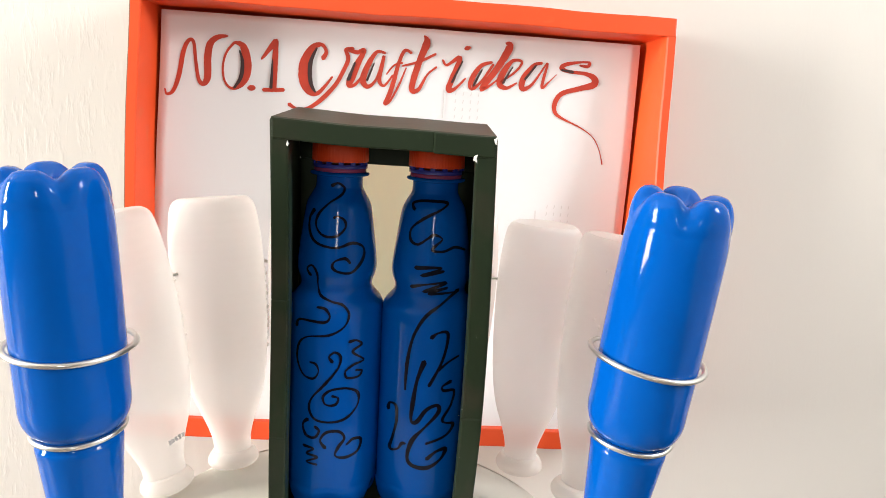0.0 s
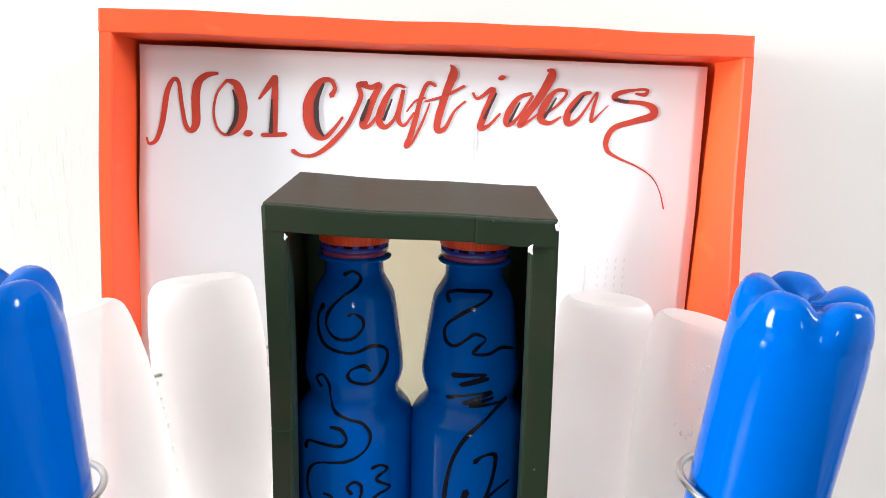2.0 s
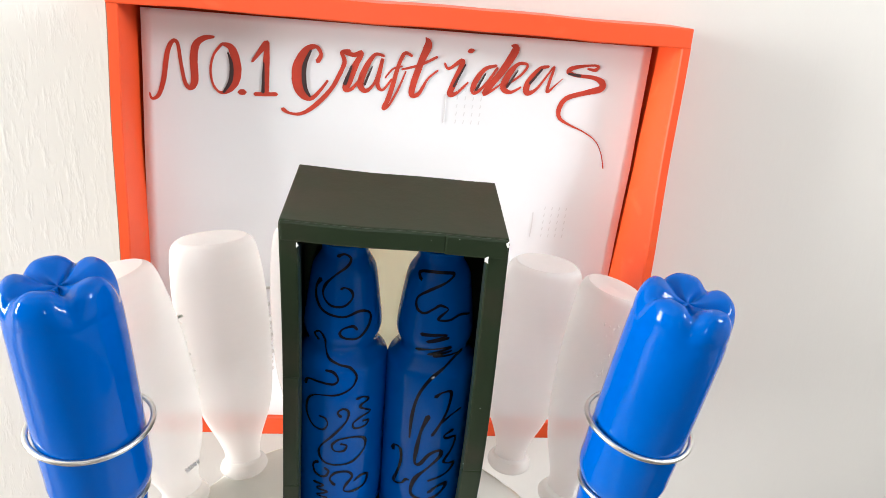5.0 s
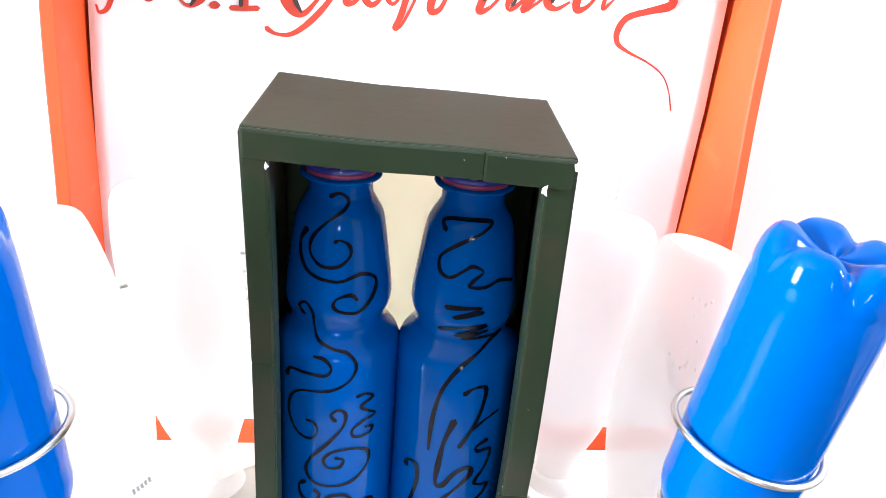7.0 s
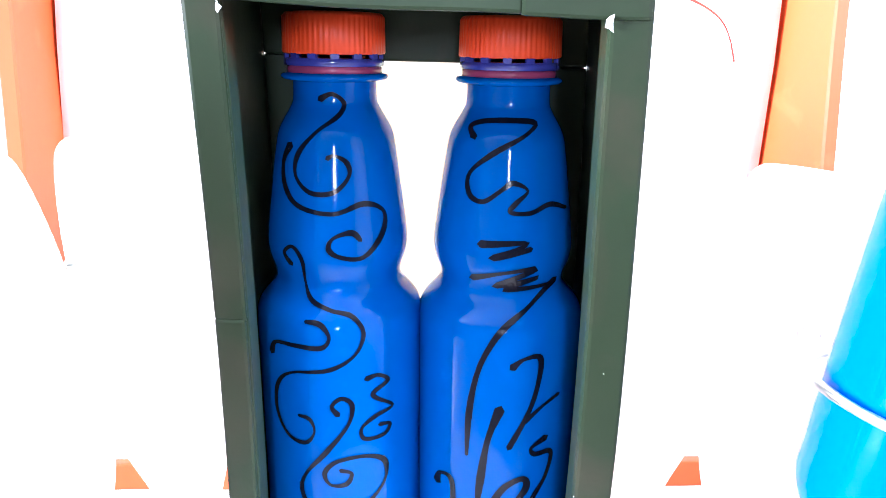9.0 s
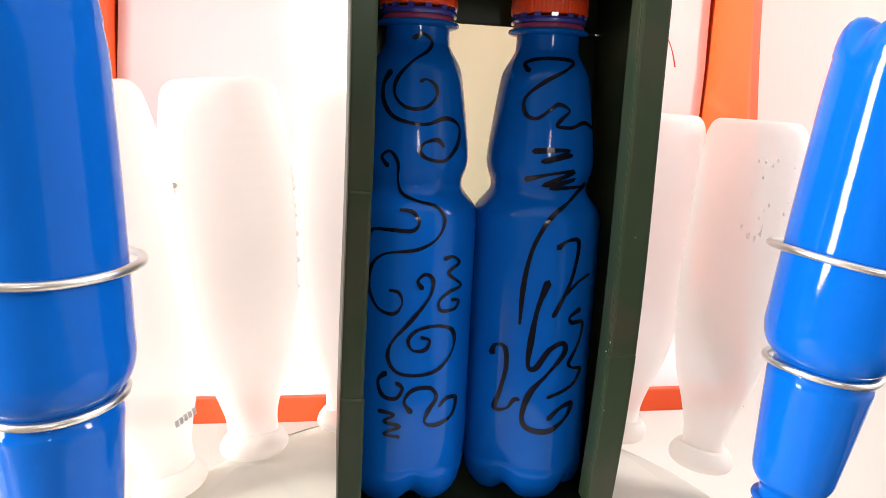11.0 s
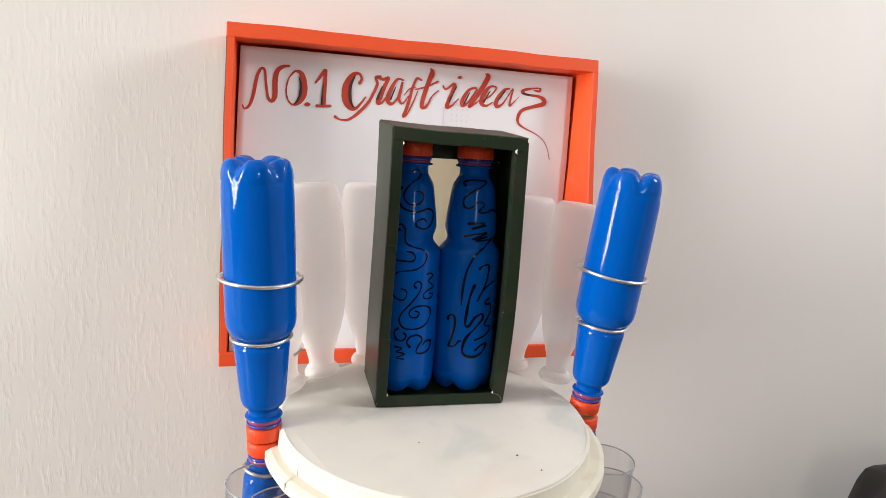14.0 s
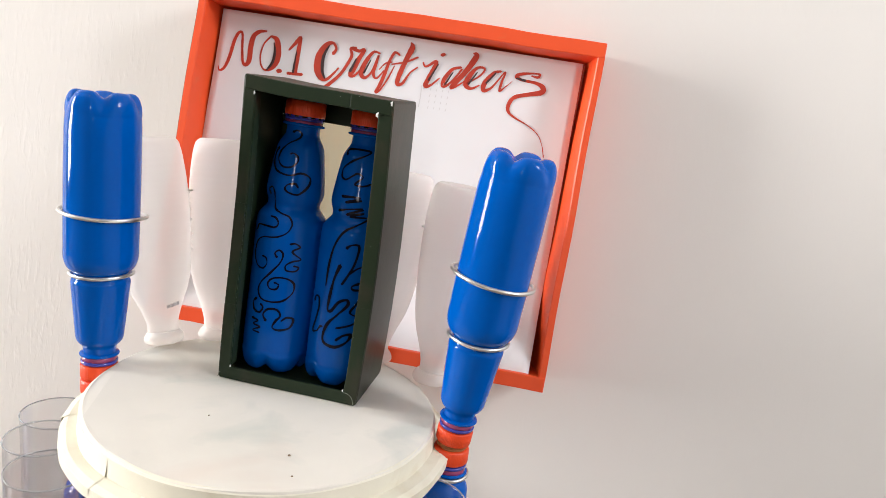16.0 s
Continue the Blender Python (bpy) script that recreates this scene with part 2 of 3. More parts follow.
def ribbon(points, place, rounds=6):
    """A brush stroke: (u, v, width) points joined by a curve, laid on a surface by place(u, v)."""
    fine = smooth_profile(points, rounds)
    bm = bmesh.new()
    rows = []
    for i, (u, v, w) in enumerate(fine):
        a, b = fine[max(i - 1, 0)], fine[min(i + 1, len(fine) - 1)]
        du, dv = b[0] - a[0], b[1] - a[1]
        s = math.hypot(du, dv) or 1.0
        w = max(w, 0.4) * (0.96 + 0.08 * noise.noise((u * 0.31, v * 0.31, 0.0)))
        nu, nv = -dv / s * w / 2, du / s * w / 2
        rows.append([bm.verts.new(place(u + k * nu, v + k * nv)) for k in (1, 0, -1)])
    for lo, hi in zip(rows, rows[1:]):
        for k in (0, 1):
            bm.faces.new((lo[k], lo[k + 1], hi[k + 1], hi[k]))
    for end, sgn in ((0, -1), (-1, 1)):
        u, v, w = fine[end]
        a = fine[1] if end == 0 else fine[-2]
        du, dv = (u - a[0]), (v - a[1])
        s = math.hypot(du, dv) or 1.0
        tip = bm.verts.new(place(u + du / s * w * 0.45, v + dv / s * w * 0.45))
        r = rows[end]
        bm.faces.new((r[0], r[1], tip))
        bm.faces.new((r[1], r[2], tip))
    return bm


# ---- the room ----
WALL_Y = 0.618
X0, X1, Y0, TOP = -3.6, 1.75, -2.35, 2.7
tagged(part("wall_north", box(X0 - 0.12, X1 + 0.12, WALL_Y, WALL_Y + 0.12, 0, TOP), M_WALL), "off-white plastered wall with rough roller texture", "wall", kind="structure")
# unseen walls, added to carry the lamp openings and shape the light
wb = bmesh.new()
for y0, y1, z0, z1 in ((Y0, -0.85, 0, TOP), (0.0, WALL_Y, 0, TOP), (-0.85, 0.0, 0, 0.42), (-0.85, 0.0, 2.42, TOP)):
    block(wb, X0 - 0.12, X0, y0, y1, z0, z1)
tagged(part("wall_west", wb, M_DIMROOM), "unseen side wall with a daylight opening", "wall", kind="structure")
wb = bmesh.new()
for y0, y1, z0, z1 in ((Y0, -0.6, 0, TOP), (0.0, WALL_Y, 0, TOP), (-0.6, 0.0, 0, 1.78), (-0.6, 0.0, 2.44, TOP)):
    block(wb, X1, X1 + 0.12, y0, y1, z0, z1)
tagged(part("wall_east", wb, M_EAST), "unseen side wall with a daylight opening", "wall", kind="structure")
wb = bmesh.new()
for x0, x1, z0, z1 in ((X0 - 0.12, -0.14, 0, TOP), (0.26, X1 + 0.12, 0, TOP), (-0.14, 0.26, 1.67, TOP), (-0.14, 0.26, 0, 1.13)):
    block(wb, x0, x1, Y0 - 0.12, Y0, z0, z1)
tagged(part("wall_south", wb, M_DIMROOM), "unseen dark rear wall with an opening", "wall", kind="structure")
tagged(part("floor", box(X0 - 0.12, X1 + 0.12, Y0 - 0.12, WALL_Y + 0.12, -0.1, 0), M_FLOOR), "brown tiled floor", "floor", kind="structure")
tagged(part("ceiling", box(X0 - 0.12, X1 + 0.12, Y0 - 0.12, WALL_Y + 0.12, TOP, TOP + 0.1), M_CEIL), "unseen white painted ceiling", "ceiling", kind="structure")

# ---- orange tray frame on the wall ----
FX0, FX1, FZ0, FZ1 = -0.2125, 0.1998, 0.9755, 1.3200
frame_ob = thing("picture_frame", Matrix.Identity(4), "deep orange card tray frame hung on the plastered wall", "frame")
RT = 0.0145
WB = WALL_Y - 0.004


def front_y(x, z):
    """The tray's front edge: its foot stands further off the wall than its head."""
    return 0.538 + 0.0213 * (x + 0.2) + (z - 0.9755) * (0.04 + 0.045 * (x + 0.2))


def out_x(x, z):
    """The left side leans out a little towards the foot."""
    return x - 0.0025 * (1.32 - z) / 0.345 if x < -0.1 else x


def rail(name, z0, z1):
    """A level piece of the tray, slightly uneven along its length."""
    bm = box(FX0, FX1, 0, 1, z0, z1, bevel=0.0)
    bmesh.ops.subdivide_edges(bm, edges=[e for e in bm.edges if e.calc_length() > 0.3 and abs(e.verts[0].co.x - e.verts[1].co.x) > 0.3], cuts=15)
    for v in bm.verts:
        x, y, z = v.co
        wave = 0.0005 * math.sin(x * 31) + 0.0003 * math.sin(x * 77 + 1)
        v.co = Vector((out_x(x, z), front_y(x, z) if y < 0.5 else WB, z + wave))
    bmesh.ops.bevel(bm, geom=[e for e in bm.edges if len(e.link_faces) == 2 and e.calc_face_angle(0) > 0.8], offset=0.0011, segments=2, affect="EDGES", profile=0.6)
    return part(name, bm, M_ORANGE, frame_ob)


rail("top_rail", FZ1 - RT, FZ1)
rail("bottom_rail", FZ0, FZ0 + RT)


def upright(name, section, mat=M_ORANGE):
    """A side piece: (x, depth) section swept up the tray; depth 0 is its front edge, 1 the wall."""
    bm = bmesh.new()
    rings = []
    for k in range(17):
        z = FZ0 + RT - 0.001 + k / 16 * (FZ1 - FZ0 - 2 * RT + 0.002)
        bow = 0.0005 * math.sin(z * 40)
        rings.append([bm.verts.new((out_x(x, z) + bow, front_y(x, z) * (1 - q) + WB * q, z)) for x, q in section])
    n = len(section)
    for lo, hi in zip(rings, rings[1:]):
        for q in range(n):
            bm.faces.new((lo[q], lo[(q + 1) % n], hi[(q + 1) % n], hi[q]))
    bm.faces.new(rings[0])
    bm.faces.new(rings[-1])
    return part(name, bm, mat, frame_ob)


upright("left_rail", [(FX0 + 0.0004, 0.012), (FX0 + 0.0068, 0.01), (FX0 + 0.0076, 0.03), (FX0 + 0.0115, 0.94), (FX0 + 0.0115, 1), (FX0 + 0.0004, 1)])
upright("right_rail", [(FX1 - 0.0004, 0.012), (FX1 - 0.0004, 1), (FX1 - 0.0165, 1), (FX1 - 0.0165, 0.95), (FX1 - 0.0074, 0.03), (FX1 - 0.0062, 0.01)])
# unseen dull strip, added to stop orange bounce onto the wall
upright("bounce_blocker", [(FX0 - 0.0006, 0.03), (FX0 + 0.0003, 0.03), (FX0 + 0.0003, 1), (FX0 - 0.0006, 1)], M_BOUNCESTOP)
part("back_board", box(FX0 + 0.004, FX1 - 0.004, WALL_Y - 0.006, WALL_Y - 0.0025, FZ0 + 0.004, FZ1 - 0.004), M_ORANGE, frame_ob)


def paper_y(x, z):
    """The sheet bows: its middle lies back on the tray, its foot curls forward behind the lower lip."""
    y = 0.5885 + 0.045 * x - 0.004 * math.sin((x + 0.2) * 9) * (z - 0.98) + 0.0025 * math.sin(z * 17 + x * 4)
    y += 0.13 * max(0.0, 1.205 - z) ** 1.1 * (0.6 + 0.9 * (x + 0.2))
    k = min(1.0, max(0.0, (1.085 - z) / 0.1))
    k = k * k * (3 - 2 * k)
    return min(WALL_Y - 0.0075, y) * (1 - k) + (front_y(x, 0.99) + 0.006) * k


sheet = bmesh.new()
NX, NZ = 48, 64
PX0, PX1, PZ0, PZ1 = -0.1992, 0.1812, 0.984, 1.3025
grid = [[None] * (NZ + 1) for _ in range(NX + 1)]
for i in range(NX + 1):
    for j in range(NZ + 1):
        v = j / NZ
        z = PZ0 + (PZ1 - PZ0) * v
        low = min(1.3 - z, 0.2)
        x0, x1 = PX0 - 0.03 * low, PX1 + 0.008 * low
        x = x0 + (x1 - x0) * i / NX
        grid[i][j] = sheet.verts.new((x, paper_y(x, z), z))
for i in range(NX):
    for j in range(NZ):
        sheet.faces.new((grid[i][j], grid[i + 1][j], grid[i + 1][j + 1], grid[i][j + 1]))
paper = tagged(part("paper_sheet", sheet, M_PAPER, smooth=True), "white paper sheet hand-lettered in red marker inside the frame", "poster")
thick = paper.modifiers.new("thickness", "SOLIDIFY")
thick.thickness, thick.offset = 0.0004, -1.0


def on_paper(lift):
    return lambda u, v: (u / 1000, paper_y(u / 1000, 1 + v / 1000) - lift, 1 + v / 1000)


def glyph(name, strokes, accents):
    bm = bmesh.new()
    for pts in strokes:
        tmp = ribbon(pts, on_paper(0.0009))
        me = bpy.data.meshes.new("tmp")
        tmp.to_mesh(me)
        tmp.free()
        bm.from_mesh(me)
        bpy.data.meshes.remove(me)
    letter = part(name, bm, M_INK, paper, "red-brown brushed letter")
    for pts in accents:
        part("dark_edge", ribbon(pts, on_paper(0.0013)), M_DARKINK, letter)


glyph("letter_n", [[(-196.2, 242.5, 1.2), (-194.7, 238.5, 2.1), (-189.8, 241.5, 3.0), (-185.7, 253.3, 3.7), (-182.3, 272.1, 3.7), (-178.2, 280.6, 3.0), (-174.6, 279.1, 2.7), (-173.0, 265.7, 2.7), (-170.6, 251.6, 3.1), (-167.0, 248.2, 4.0), (-163.8, 253.5, 5.5), (-163.8, 269.3, 5.8), (-161.8, 279.4, 5.2), (-156.2, 284.4, 4.0), (-149.1, 285.8, 2.1)]],
      [])
glyph("letter_o", [[(-143.3, 281.5, 2.1), (-149.6, 273.2, 1.8), (-152.2, 261.6, 1.8), (-150.3, 250.9, 1.8), (-144.7, 246.0, 2.4), (-137.6, 250.4, 5.5), (-133.8, 258.6, 7.0), (-134.0, 270.1, 7.0), (-137.1, 279.2, 5.2), (-143.3, 281.5, 2.1)]],
      [[(-139.3, 275.4, 1.2), (-137.1, 267.0, 2.8), (-138.0, 255.4, 3.2), (-143.2, 246.4, 1.6)]])
glyph("full_stop", [[(-131.7, 247.2, 3.7), (-129.8, 247.4, 4.6), (-127.9, 247.5, 3.7)]],
      [])
glyph("digit_one", [[(-122.2, 270.3, 1.8), (-116.6, 277.9, 3.7), (-111.7, 284.5, 4.6)], [(-111.3, 284.8, 3.7), (-112.0, 270.4, 4.9), (-112.8, 248.6, 5.2)], [(-120.4, 246.6, 3.1), (-112.8, 246.9, 3.1), (-104.9, 247.5, 3.1)]],
      [[(-113.8, 270.2, 1.2), (-114.6, 248.5, 2.8)]])
glyph("letter_c", [[(-74.6, 274.0, 4.0), (-72.3, 279.2, 2.8), (-76.1, 284.4, 3.1), (-83.3, 281.2, 5.5), (-89.0, 269.3, 8.0), (-89.0, 256.2, 8.3), (-84.3, 248.1, 6.8), (-78.4, 246.5, 3.7), (-72.0, 253.1, 2.5), (-67.1, 260.0, 1.8)]],
      [[(-79.7, 281.5, 1.6), (-84.3, 269.6, 3.4), (-83.8, 255.1, 3.4), (-79.9, 247.4, 1.6)]])
glyph("letter_r", [[(-51.4, 283.0, 2.8), (-57.0, 281.8, 2.8), (-54.9, 274.8, 3.4), (-58.5, 265.1, 3.4), (-64.6, 253.7, 3.4), (-75.9, 241.1, 3.7), (-86.0, 234.2, 2.8), (-94.8, 233.9, 2.1), (-100.1, 236.7, 3.4)], [(-55.5, 282.0, 3.1), (-48.1, 280.4, 3.4), (-42.6, 282.2, 3.7), (-47.0, 272.5, 4.9), (-51.9, 260.4, 6.5), (-53.6, 254.5, 4.0), (-48.5, 255.6, 2.5), (-41.5, 265.6, 1.8)]],
      [[(-49.5, 272.3, 1.6), (-54.2, 258.8, 3.0)]])
glyph("letter_a", [[(-25.9, 281.3, 2.1), (-32.7, 281.7, 2.7), (-39.4, 270.7, 4.6), (-42.7, 259.0, 5.2), (-38.2, 254.5, 3.4), (-31.7, 261.7, 2.1), (-26.8, 279.3, 2.4), (-28.2, 269.7, 2.7), (-29.7, 260.0, 3.4), (-25.6, 256.0, 2.1), (-19.2, 264.6, 1.5)]],
      [[(-34.2, 273.0, 1.1), (-39.4, 259.2, 2.0)]])
glyph("letter_f", [[(-5.1, 282.9, 2.1), (-10.5, 284.4, 2.8), (-14.8, 274.5, 3.1), (-18.0, 260.8, 3.7), (-21.3, 249.0, 4.0), (-24.3, 242.0, 3.1), (-20.1, 244.8, 1.8), (-13.9, 257.3, 1.8), (-8.8, 271.1, 1.2)], [(-24.1, 265.2, 1.2), (-18.6, 272.3, 1.5), (-11.9, 274.7, 1.5)]],
      [])
glyph("letter_t", [[(4.5, 297.0, 0.9), (6.7, 291.8, 6.1), (2.5, 279.7, 5.2), (-2.1, 264.0, 5.2), (-3.3, 254.2, 4.6), (2.0, 255.0, 3.1), (8.2, 266.7, 1.8), (15.3, 273.4, 1.5)], [(-11.8, 272.4, 1.5), (1.7, 276.7, 2.1), (14.1, 283.4, 2.1)]],
      [])
glyph("letter_i", [[(20.3, 279.1, 1.8), (23.8, 275.5, 2.1), (33.9, 282.1, 3.7), (29.0, 266.3, 4.9), (26.0, 256.4, 4.6), (31.5, 257.7, 2.5), (39.3, 266.1, 1.5)], [(37.6, 289.3, 2.5), (39.3, 289.8, 3.7), (41.1, 290.3, 2.5)]],
      [[(36.1, 279.4, 1.2), (28.6, 262.4, 2.0)]])
glyph("letter_d", [[(59.9, 280.2, 2.2), (51.1, 276.7, 3.4), (44.3, 265.5, 4.6), (44.8, 258.7, 3.7), (52.0, 264.1, 2.2), (61.0, 278.4, 2.2)], [(70.1, 296.0, 1.5), (73.5, 293.2, 6.2), (65.1, 276.7, 5.5), (56.4, 264.4, 5.2), (52.8, 258.3, 3.7), (60.1, 262.4, 1.8), (67.7, 269.2, 1.2)]],
      [[(52.3, 273.8, 1.2), (46.2, 260.8, 2.0)]])
glyph("letter_e", [[(67.9, 265.3, 1.8), (79.3, 273.9, 1.8), (84.3, 282.1, 2.2), (76.7, 282.5, 2.8), (69.8, 273.2, 5.2), (67.4, 263.7, 5.5), (73.3, 260.8, 2.8), (81.0, 265.3, 1.5)]],
      [[(77.1, 277.7, 1.1), (70.0, 264.5, 2.0)]])
glyph("letter_a", [[(100.8, 282.4, 2.2), (94.0, 279.9, 3.4), (86.2, 268.6, 5.2), (86.4, 261.2, 4.6), (94.1, 265.3, 2.2), (105.2, 282.7, 1.5), (103.3, 271.8, 2.5), (102.4, 263.0, 2.5), (108.0, 268.3, 1.2), (113.6, 274.2, 0.6)]],
      [[(96.0, 280.1, 1.6), (87.8, 268.7, 2.0)]])
glyph("letter_s", [[(132.2, 282.8, 1.5), (138.4, 282.3, 2.8), (140.1, 285.4, 2.2), (133.0, 285.4, 1.9), (121.0, 282.9, 3.4), (117.2, 279.7, 4.0), (123.5, 277.3, 2.8), (137.9, 276.4, 3.4), (145.3, 273.0, 5.6), (144.8, 268.1, 5.6), (132.8, 264.2, 4.3), (119.0, 259.3, 4.0), (114.0, 251.0, 4.3), (115.2, 243.6, 3.1), (122.8, 238.8, 1.9), (137.7, 232.8, 1.1), (148.6, 225.6, 0.9), (154.7, 215.9, 0.8), (158.5, 204.0, 1.1)]],
      [[(117.4, 278.2, 1.6), (126.6, 277.1, 2.6)]])

# faint print showing through from the back of the sheet
for bx, bz in ((0.032, 1.234), (0.115, 1.14)):
    for i in range(4):
        for j in range(5):
            u, v = (bx + i * 0.0062) * 1000, (bz + j * 0.0062 - 1) * 1000
            part("print_bar", ribbon([(u, v, 0.8), (u + 0.3, v + 1.2, 0.8), (u + 0.5, v + 2.6, 0.8)], on_paper(0.0009), 2), M_FAINT, paper, "faint grey printed bar")
    u, v = (bx - 0.0095) * 1000, (bz - 1) * 1000
    part("print_bar", ribbon([(u, v, 1.1), (u + 0.4, v + 10, 1.1), (u, v + 22, 1.1)], on_paper(0.0009), 2), M_FAINT, paper, "faint grey printed bar")

# ---- the bottle stand: everything on it shares its slight forward tilt ----
S = pose(-0.0155, 0.4145, 0.9675, 7.5, 0, -1.5)


def at(x, y, z, rx=0, ry=0, rz=0):
    return S @ pose(x, y, z, rx, ry, rz)


def stood(a, b, spin=0):
    """Pose at a whose z axis points to b, its x axis sideways, turned by spin."""
    a, b = Vector(a), Vector(b)
    d = (b - a).normalized()
    x = (Vector((1, 0, 0)) - d * d.x).normalized()
    y = d.cross(x)
    m = Matrix((x, y, d)).transposed().to_4x4()
    return Matrix.Translation(a) @ m @ pose(0, 0, 0, 0, 0, spin)


stand = thing("display_stand", at(-0.0078, -0.0167, 0), "round ivory two-tier craft stand covered with paper strips", "stand")
FDX, FDY = 0.0012, -0.0008
R1, R2 = 0.1372, 0.1503


def wobble(k):
    return lambda r, z, a: (r * (1 + 0.004 * math.sin(a * 3 + k) + 0.002 * math.sin(a * 11 + k)), z + 0.0006 * math.sin(a * 5 + k))


part("upper_disc", revolve([(R1 - 0.0018, 0), (R1 - 0.0005, -0.0006), (R1, -0.002), (R1 + 0.001, -0.0165)], 128, wobble(0.4)), M_DISC, stand)
part("flange", revolve([(0.001, -0.0168), (R1 + 0.002, -0.0168), (R2 - 0.002, -0.0175), (R2, -0.0195), (R2, -0.0255), (R2 - 0.002, -0.027), (0.001, -0.027)], 96, wobble(1.3)), M_TAPE, stand, "ivory paper-wrapped rim", smooth=True).location = (FDX, FDY, 0)
part("lower_tier", revolve([(0.001, -0.150), (0.188, -0.150), (0.19, -0.152), (0.19, -0.163), (0.188, -0.165), (0.001, -0.165)], 96, wobble(2.2)), M_DISC, stand, smooth=False)
part("post", revolve([(0.03, -0.15), (0.03, -0.027)], 32), M_DISC, stand, smooth=True)
part("base_disc", revolve([(0.001, -0.238), (0.178, -0.238), (0.18, -0.24), (0.18, -0.25), (0.178, -0.252), (0.001, -0.252)], 64), M_DISC, stand)
part("lower_post", revolve([(0.045, -0.238), (0.045, -0.165)], 32), M_DISC, stand, smooth=True)
# overlapping paper strips round the rim
for k in range(18):
    a0, a1 = 2 * math.pi * (k + 0.3 * math.sin(k * 7)) / 18, 2 * math.pi * (k + 1.12 + 0.3 * math.sin(k * 7 + 7)) / 18
    bm = bmesh.new()
    rows = []
    for q in range(9):
        a = a0 + (a1 - a0) * q / 8
        w = wobble(0.4)(1, 0, a)[0]
        rows.append([bm.verts.new((r * w * math.cos(a) + (FDX if r > R2 - 0.005 else 0), r * w * math.sin(a) + (FDY if r > R2 - 0.005 else 0), z)) for r, z in ((R1 - 0.0022, 0.0), (R1 + 0.0008, -0.0022), (R1 + 0.0014 + 0.0005 * (k % 2) + 0.0004 * q / 8, -0.0158), (R2 - 0.004, -0.0166 + 0.0003 * (k % 2) + 0.0003 * q / 8), (R2 + 0.0003 + 0.0006 * (k % 2) + 0.0005 * math.sin(q * 1.3 + k), -0.0185), (R2 + 0.0009, -0.0255 + 0.0008 * math.sin(q * 0.9 + k)))])
    for lo, hi in zip(rows, rows[1:]):
        for c in range(5):
            bm.faces.new((lo[c], lo[c + 1], hi[c + 1], hi[c]))
    part("paper_strip", bm, M_TAPE, stand)
for x, y, r in ((0.051, -0.0775, 0.0011), (0.063, -0.1015, 0.0008), (-0.025, -0.0495, 0.0006)):
    part("speck", revolve([(r, 0.0001), (r * 0.8, 0.0006)], 8), M_DIRT, stand).location = (x, y, 0)


# ---- blue bottles ----
def base_feet(end, sign, deep=0.0052):
    """Five rounded feet at the closed end, parted by narrow grooves."""
    def shape(r, z, a):
        d = sign * (end - z)
        phi = (a * 5 / (2 * math.pi)) % 1.0 - 0.5
        valley = math.exp(-abs(phi / 0.185) ** 1.8)
        near = max(0.0, 1 - d / 0.03)
        near = near * near * (3 - 2 * near)
        inner = min(1.0, r / 0.016)
        return r * (1 - 0.06 * valley * near * inner), z - sign * deep * valley * near * (0.35 + 0.65 * inner)
    return shape


def bottle(name, m, profile, end, cap, collar, label, group, flip, cap_label="ribbed red-orange screw cap", facets=0, neck=1.0):
    """profile: (radius, height from the cap's top); flip: the cap is below."""
    top = thing(name, m, label, "bottle", group)
    k = 1 if flip else -1
    off = 0 if flip else end
    fine = smooth_profile(profile, 4)
    foot = [(r, end - d) for r, d in base_rings(profile[-1][0])]
    rings = [(r, off + k * s) for r, s in fine + foot]
    feet = base_feet(off + k * end, k)

    def shape(r, z, a):
        r, z = feet(r, z, a)
        if facets and 0.019 < r < 0.0245:
            w = 2 * math.pi / facets
            flat = math.cos(w / 2) / math.cos((a % w) - w / 2)
            r *= 1 - 0.16 * (1 - flat) * math.exp(-((r - 0.022) / 0.0016) ** 2)
        return r, z
    part("bottle_body", revolve(rings, 96, shape), M_BLUE, top, smooth=True)
    def ribs(r, z, a):
        return (r * (1 + (0.007 if r > 0.0145 * neck else 0.0) * math.sin(a * 60)), z)
    part("cap", revolve([(r * neck, off + k * s) for r, s in ((0.0128, 0.0004), (0.0146, 0.0006), (0.0155, 0.0018), (0.0157, cap - 0.0006), (0.0153, cap))], 240, ribs), M_CAP, top, cap_label, smooth=True)
    part("tamper_ring", revolve([(r * neck, off + k * s) for r, s in ((0.0144, cap + 0.0012), (0.0153, cap + 0.0013), (0.0155, cap + 0.0036), (0.0146, cap + 0.0038))], 48), M_BAND, top, "dark blue-violet sealing ring", smooth=True)
    for q in range(14 if facets else 0):
        w = 2 * math.pi * q / 14
        bridge = part("ring_bridge", box(-0.0007, 0.0007, -0.0014, 0.0014, -0.0008, 0.0008), M_BAND, top)
        bridge.matrix_local = Matrix.Rotation(w, 4, "Z") @ Matrix.Translation((0.0148 * neck, 0, off + k * (cap + 0.0006)))
    part("neck_band", revolve([(r * neck, off + k * s) for r, s in ((0.0136, cap + 0.0036), (0.0146, cap + 0.004), (0.0148, collar - 0.0012), (0.0138, collar - 0.0008))], 48), M_REDBAND, top, "red-violet tinted band above the collar", smooth=True)
    part("neck_collar", revolve([(r * neck, off + k * s) for r, s in ((0.0135, collar - 0.0014), (0.0163, collar - 0.0008), (0.0167, collar), (0.0163, collar + 0.0008), (0.0133, collar + 0.0016))], 48), M_BLUE, top, smooth=True)
    return top


